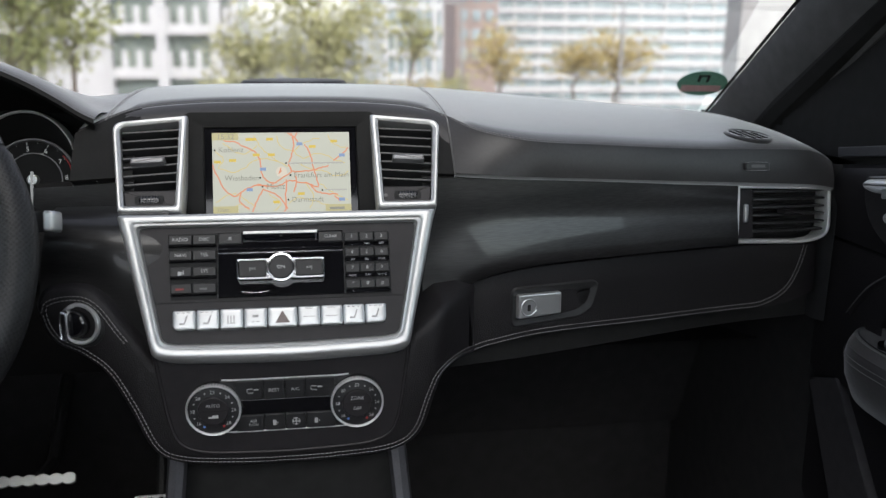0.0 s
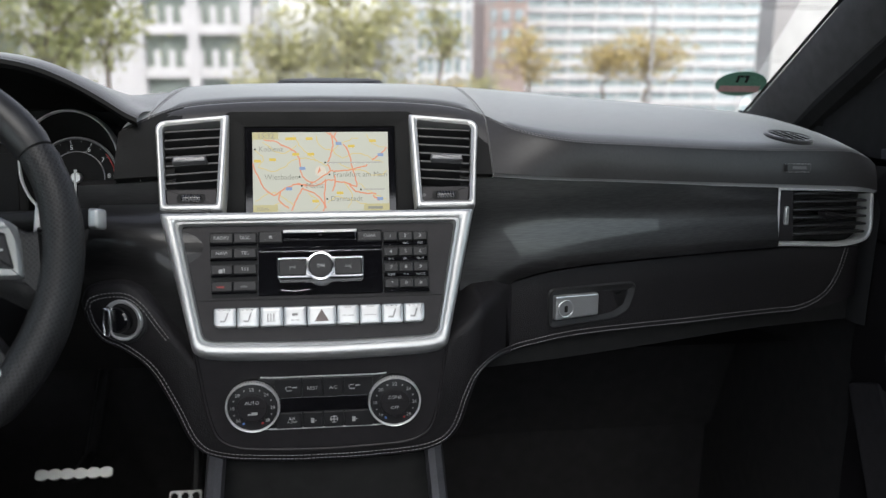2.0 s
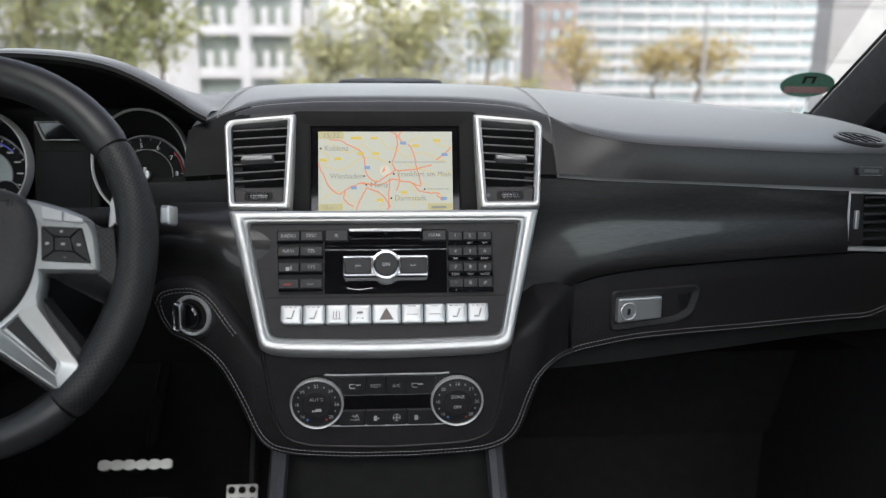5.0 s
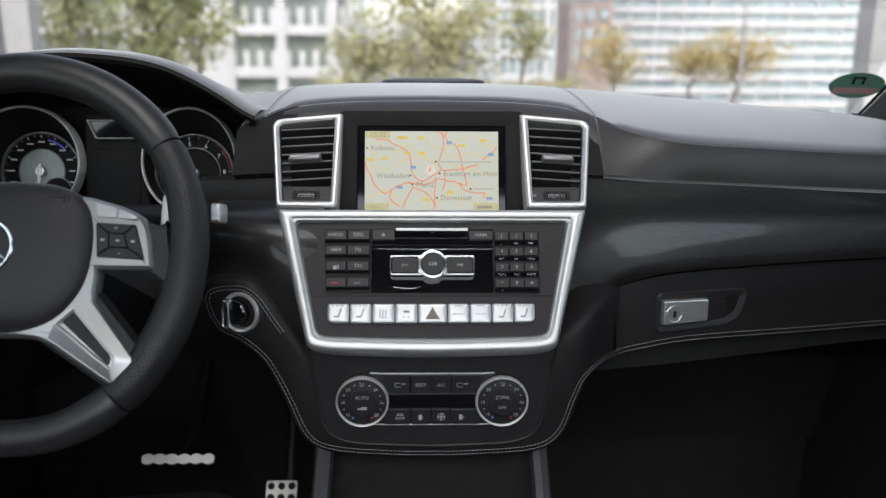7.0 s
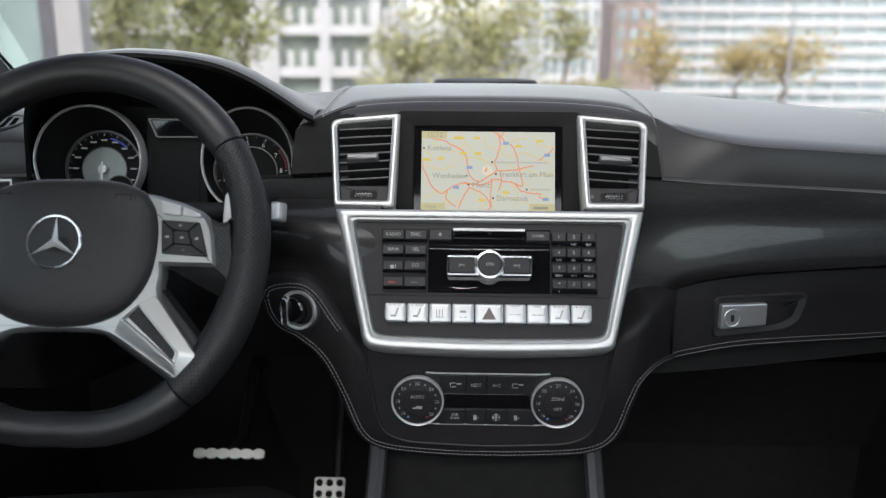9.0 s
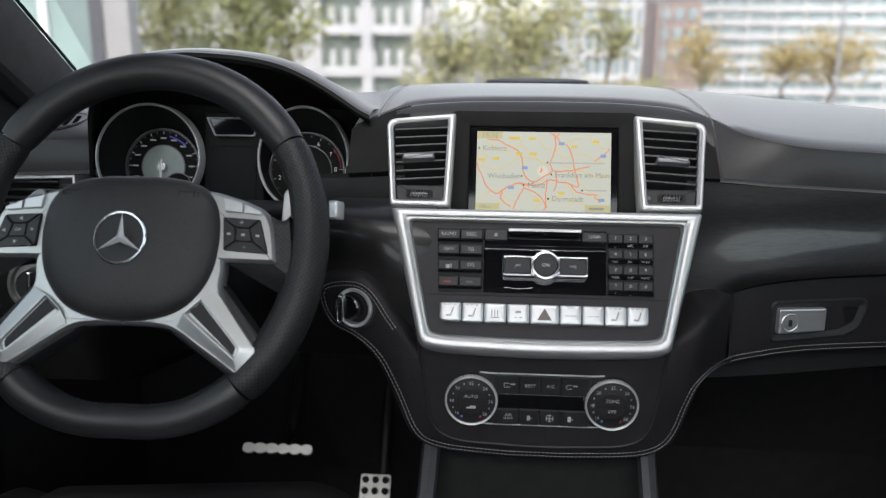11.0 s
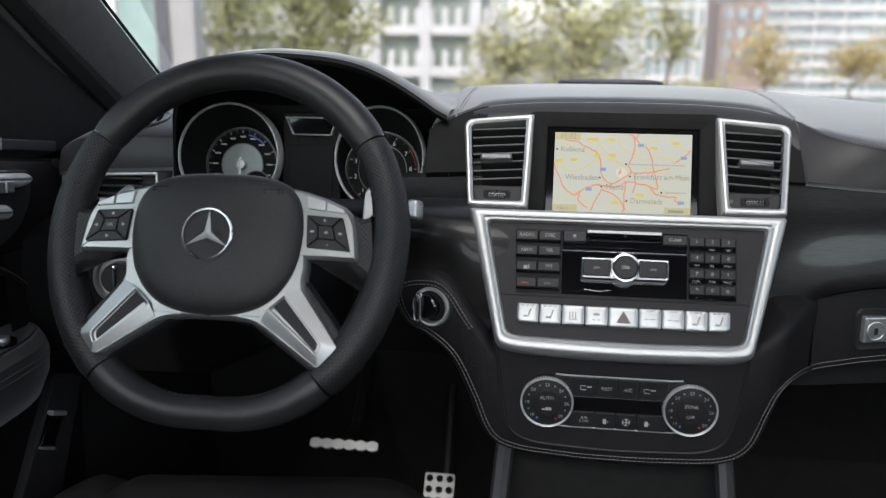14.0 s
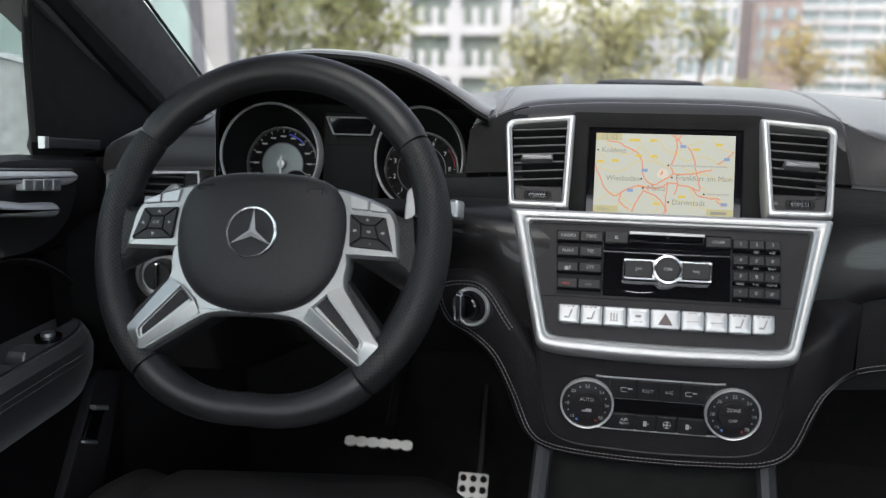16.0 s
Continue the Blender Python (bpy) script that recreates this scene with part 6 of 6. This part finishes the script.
# ---- driver's seat ----
seat = thing("driver_seat", (-0.42, -0.5, 0.5), "black leather driver's seat cushion with stitched bolsters", "car seat")
rows = []
for x in steps(-0.72, -0.11, 40):
    bol = -0.010 * math.exp(-((x + 0.615) / 0.014) ** 2) - 0.05 * (max(0, -0.64 - x) / 0.08) ** 2 - 0.07 * (max(0, x + 0.28) / 0.10) ** 2
    rows.append([(x, y, 0.866 + 0.07 * (x + 0.48) + bol + dz) for y, dz in ((-0.7, -0.10), (-0.55, -0.06), (-0.35, -0.015), (-0.2, 0.006), (-0.12, 0.006), (-0.07, -0.006), (-0.035, -0.04), (-0.02, -0.10), (-0.03, -0.25))])
part("cushion", sheet(rows), SEATHIDE, seat)
part("stitching", stitches([(r[3][0], r[3][1] - 0.03, r[3][2] - 0.0045) for r in rows[2:-2]], out=(0, 0, 1)), THREAD, seat, "grey stitching")

# ---- outside ----
ASPH = material("asphalt", (0.2, 0.19, 0.18), 0.9, grain_size=3, bump=0.1)
CONC = material("pale_concrete", (0.36, 0.355, 0.34), 0.85, grain_size=2, vary=0.08)
WHITEWALL = material("white_render", (0.60, 0.60, 0.585), 0.8, grain_size=1.0, vary=0.06)
PALEGLASS = material("pale_glazing", (0.34, 0.41, 0.41), 0.15, grain_size=0.4, vary=0.3, spec=0.8)
DARKGLASS = material("green_glazing", (0.28, 0.32, 0.28), 0.2, grain_size=0.5, vary=0.3, spec=0.8)
BROWN = material("brown_stone", (0.42, 0.33, 0.29), 0.85, grain_size=1.0)
DARKPOST = material("dark_metal", (0.10, 0.10, 0.11), 0.5, grain_size=4)
BARK = material("bark", (0.13, 0.10, 0.07), 0.9, grain_size=8, bump=0.4)
LEAF1 = material("green_leaf", (0.36, 0.37, 0.12), 0.6, grain_size=1, island=0.35, tint=(0.48, 0.46, 0.26))
LEAF2 = material("yellow_leaf", (0.50, 0.40, 0.15), 0.6, grain_size=1, island=0.35, tint=(0.58, 0.46, 0.2))
LEAF3 = material("olive_leaf", (0.31, 0.34, 0.12), 0.6, grain_size=1, island=0.35, tint=(0.46, 0.47, 0.22))

rows = []
for y in (-300, -40, -8, 0, 8, 14, 22, 40, 68, 100, 150, 400, 2500):
    z = 0.0 if y <= 8 else -5.0 * min(1, (y - 8) / 32) - 14.0 * max(0.0, min(1, (y - 68) / 82))
    rows.append([(x, y, z) for x in (-2500, -400, -100, -40, -15, 0, 15, 40, 100, 400, 2500)])
part("ground", sheet(rows), ASPH, label="pale grey paved ground falling towards the street", kind="structure", smooth=60)


def facade(name, x0, x1, y, z0, z1, label, wall, depth=14.0):
    e = thing(name, ((x0 + x1) / 2, y + depth / 2, z0), label, "building")
    part("wall", box(x0, y, z0, x1, y + depth, z1), wall, e)
    return e


# white office block with deep balconies
e = facade("office_building", -40, -5.2, 66.0, -5, 22, "white office building with balconies and slender balustrades", DARKGLASS)
FL, Z0 = 3.15, -5.0
for f in range(9):
    z = Z0 + 0.22 + f * FL
    part("floor_band", box(-40, 65.0, z - 0.35, -5.2, 66.1, z + 0.40), WHITEWALL, e)
for k, x in enumerate([-5.4, -6.75, -10.65, -14.6, -18.5, -22.4, -26.3, -30.2, -34.1, -38]):
    w = 0.38 if k else 0.25
    part("column", box(x - w, 64.8, -5, x + w, 66.1, 22), WHITEWALL, e)
part("wall_panel", box(-18.6, 64.7, -5, -14.6, 65.9, 22), WHITEWALL, e, "plain white wall strip")
for f in range(9):
    z = Z0 + 0.62 + f * FL
    for k in range(26):
        x = -6.0 - 1.05 * k
        part("baluster", box(x - 0.20, 65.1, z, x + 0.20, 65.3, z + 1.25), WHITEWALL, e)

# tower with ribbed white front
e = facade("tower_block", 6.4, 18.6, 120, -16, 60, "tall pale tower with white ribs and blue-green windows", PALEGLASS)
for k in range(6):
    x = 6.5 + 0.75 * k
    part("rib", box(x, 119.4, -16, x + 0.42, 120.1, 60), WHITEWALL, e)
for k in range(7):
    x = 10.6 + 1.3 * k
    part("rib", box(x, 119.5, -16, x + (0.7 if k == 5 else 0.28), 120.1, 60), WHITEWALL, e)
for f in range(22):
    part("floor_band", box(10.5, 119.6, -14.6 + 3.2 * f, 18.6, 120.1, -13.7 + 3.2 * f), WHITEWALL, e)
e = facade("brown_building", 25.5, 33, 150, -19, 60, "distant brown stone building", BROWN)
for f in range(14):
    for k in range(3):
        part("window", box(26.2 + 2.3 * k, 149.7, -3 + 3.3 * f, 27.6 + 2.3 * k, 150.2, -1.1 + 3.3 * f), PALEGLASS, e)
# long glazed block with pale floor bands
e = facade("glass_building", 37.5, 100, 180, -19, 70, "long glazed office block with pale floor bands", PALEGLASS)
for f in range(29):
    z = -19 + 2.75 * f
    part("floor_band", box(37, 179.2, z, 100, 180.1, z + 1.15), WHITEWALL, e)
for k in range(12):
    part("mullion", box(37.3 + 5.6 * k, 179.3, -19, 37.7 + 5.6 * k, 180.1, 70), WHITEWALL, e)
part("corner_column", box(36.4, 178.8, -19, 39.4, 181, 70), WHITEWALL, e)
# concrete wall to the side
e = thing("concrete_wall", (19, 26, -4), "smooth pale concrete wall with horizontal joints", "wall")
for f in range(8):
    part("panel", box(13.1, 24.0, -4 + 1.56 * f, 30, 25.0, -4 + 1.56 * f + 1.54), CONC, e)
# glazed pavilion with a dark post on the driver's side
e = thing("glazed_pavilion", (-20, 30, -5), "pale glazed facade with a dark steel post", "building")
part("glazing", box(-40, 30.2, -5, -15.1, 31, 12), material("milky_glazing", (0.22, 0.29, 0.27), 0.35, grain_size=0.5), e)
part("glazing", box(-40, -20, 0.0, -39, 30.2, 12), bpy.data.materials["milky_glazing"], e)
part("post", box(-15.25, 29.9, -5, -14.75, 30.6, 12), DARKPOST, e, "dark steel post")
part("edge_panel", box(-14.75, 30.0, -5, -13.8, 30.8, 12), CONC, e, "grey edge panel")
for k in range(6):
    part("mullion", box(-17.2 - 2.6 * k, 30.0, -5, -16.9 - 2.6 * k, 30.4, 12), WHITEWALL, e)


def tree(x, y, h, spread, mat, seed, label, n=2600, leaf=0.16, low=0.25):
    rng = random.Random(seed)
    e = thing("tree", (x, y, -5), label, "tree", "street trees")
    bm = bmesh.new()
    tube([(x + rng.uniform(-0.1, 0.1) * k, y, -5 + h * 0.8 * k / 6) for k in range(7)], [0.17 * (1 - k / 8) for k in range(7)], 8, bm=bm)
    tips = []
    for k in range(11):
        a, z = rng.uniform(0, 6.28), -5 + h * rng.uniform(low, 0.75)
        r = spread * rng.uniform(0.45, 0.95)
        p1 = (x + r * 0.5 * math.cos(a), y + r * 0.5 * math.sin(a), z + h * 0.07)
        p2 = (x + r * math.cos(a), y + r * math.sin(a), z + h * 0.16)
        tube([(x, y, z), p1, p2], [0.06, 0.04, 0.015], 5, bm=bm)
        tips += [p1, p2]
    part("trunk", bm, BARK, e)
    tips.append((x, y, -5 + h * 0.9))
    verts, faces = [], []
    for k in range(n):
        c = tips[rng.randrange(len(tips))]
        g = spread * 0.30
        p = Vector((rng.gauss(c[0], g), rng.gauss(c[1], g), rng.gauss(c[2], g * 0.75)))
        a, b = Vector((rng.uniform(-1, 1), rng.uniform(-1, 1), rng.uniform(-1, 1))), Vector((rng.uniform(-1, 1), rng.uniform(-1, 1), rng.uniform(-1, 1)))
        s = leaf * rng.uniform(0.6, 1.4)
        a = a.normalized() * s
        b = b.normalized() * s * 0.6
        i = len(verts)
        verts += [p - a, p + b, p + a, p - b]
        faces.append((i, i + 1, i + 2, i + 3))
    me = bpy.data.meshes.new("crown")
    me.from_pydata(verts, [], faces)
    me.materials.append(mat)
    ob = new("crown", me)
    ob.parent = e
    ob.matrix_parent_inverse = Matrix.Translation(e.location).inverted()
    return e


tree(0.5, 40, 11, 2.7, LEAF1, 1, "broad yellow-green autumn tree", 3600, low=0.30)
tree(-3.2, 44, 8, 1.9, LEAF1, 2, "young yellow-green autumn tree", 2200, low=0.2)
tree(-10.6, 40, 10, 1.8, LEAF3, 3, "slender olive-green tree beside the street", 1300, low=0.4)
tree(-12.2, 38, 10, 1.8, LEAF3, 4, "slender olive-green tree beside the street", 1300, low=0.4)
tree(-14.5, 46, 10, 2.2, LEAF3, 5, "slender olive-green tree beside the street", 1300, low=0.35)
tree(-18.0, 44, 10, 2.4, LEAF1, 6, "yellow-green autumn tree by the street", 1900, low=0.3)
tree(6.1, 50, 9, 1.4, LEAF1, 7, "thin young tree with sparse green leaves", 700, low=0.5)
tree(13.6, 60, 7.0, 2.2, LEAF2, 8, "small golden autumn tree", 1200, low=0.4)
tree(23.2, 62, 6.8, 2.8, LEAF2, 9, "small golden autumn tree", 1700, low=0.45)
tree(20.5, 64, 6.0, 1.8, LEAF2, 10, "small golden autumn tree", 1200, low=0.45)
tree(5.0, 48, 3.6, 2.0, LEAF2, 11, "low russet autumn shrub tree", 1500, low=0.2)
tree(8.0, 50, 3.8, 1.8, LEAF1, 12, "low green shrub tree", 1500, low=0.2)
for x, y in ((22.0, 58), (11.5, 64)):
    lp = thing("street_lamp", (x, y, -5), "slim grey street lamp post", "street lamp")
    part("post", tube([(x, y, -5), (x, y, 2.0), (x, y, 3.5)], [0.16, 0.12, 0.08], 8), CONC, lp)
    part("lamp_head", tube([(x, y, 3.5), (x - 0.5, y, 3.7), (x - 1.2, y, 3.7)], [0.08, 0.14, 0.05], 8), CONC, lp)

# ---- bonnet ----
rows = []
for y in steps(0.72, 1.9, 10):
    rows.append([(x, y, 1.215 - 0.10 * ((y - 0.72) / 1.18) ** 2 - 0.10 * max(0, abs(x) - 0.62) ** 1.5) for x in steps(-0.9, 0.9, 16)])
rows.append([(p[0], 1.98, p[2] - 0.25) for p in rows[-1]])
tagged(part("bonnet", sheet(rows), WHITEPAINT), "silver-grey painted car bonnet beyond the windscreen", "bonnet")

# ---- sticker on the glass ----
m = frame_of((0.719, 0.435, 1.330), (0, -0.55, 0.83), (1, -0.28, 0))
stk = tagged(part("windscreen_sticker", slab([(0.043 * math.cos(a), 0.026 * math.sin(a)) for a in [2 * math.pi * k / 40 for k in range(40)]], -0.0006, 0.0004, 0.0001, m), material("sticker_green", (0.08, 0.19, 0.14), 0.5, grain_size=200)), "oval dark green sticker on the windscreen", "sticker")
bars([(-0.034, -0.017, 0.034, -0.004)], m, 0.0005, material("sticker_pink", (0.32, 0.2, 0.2), 0.5, grain_size=200), stk, "pale_field")
bars([(-0.010, 0.003, -0.005, 0.018), (-0.005, 0.014, 0.005, 0.018), (0.005, 0.003, 0.010, 0.018)], m, 0.0005, RUBBER, stk, "emblem_mark")
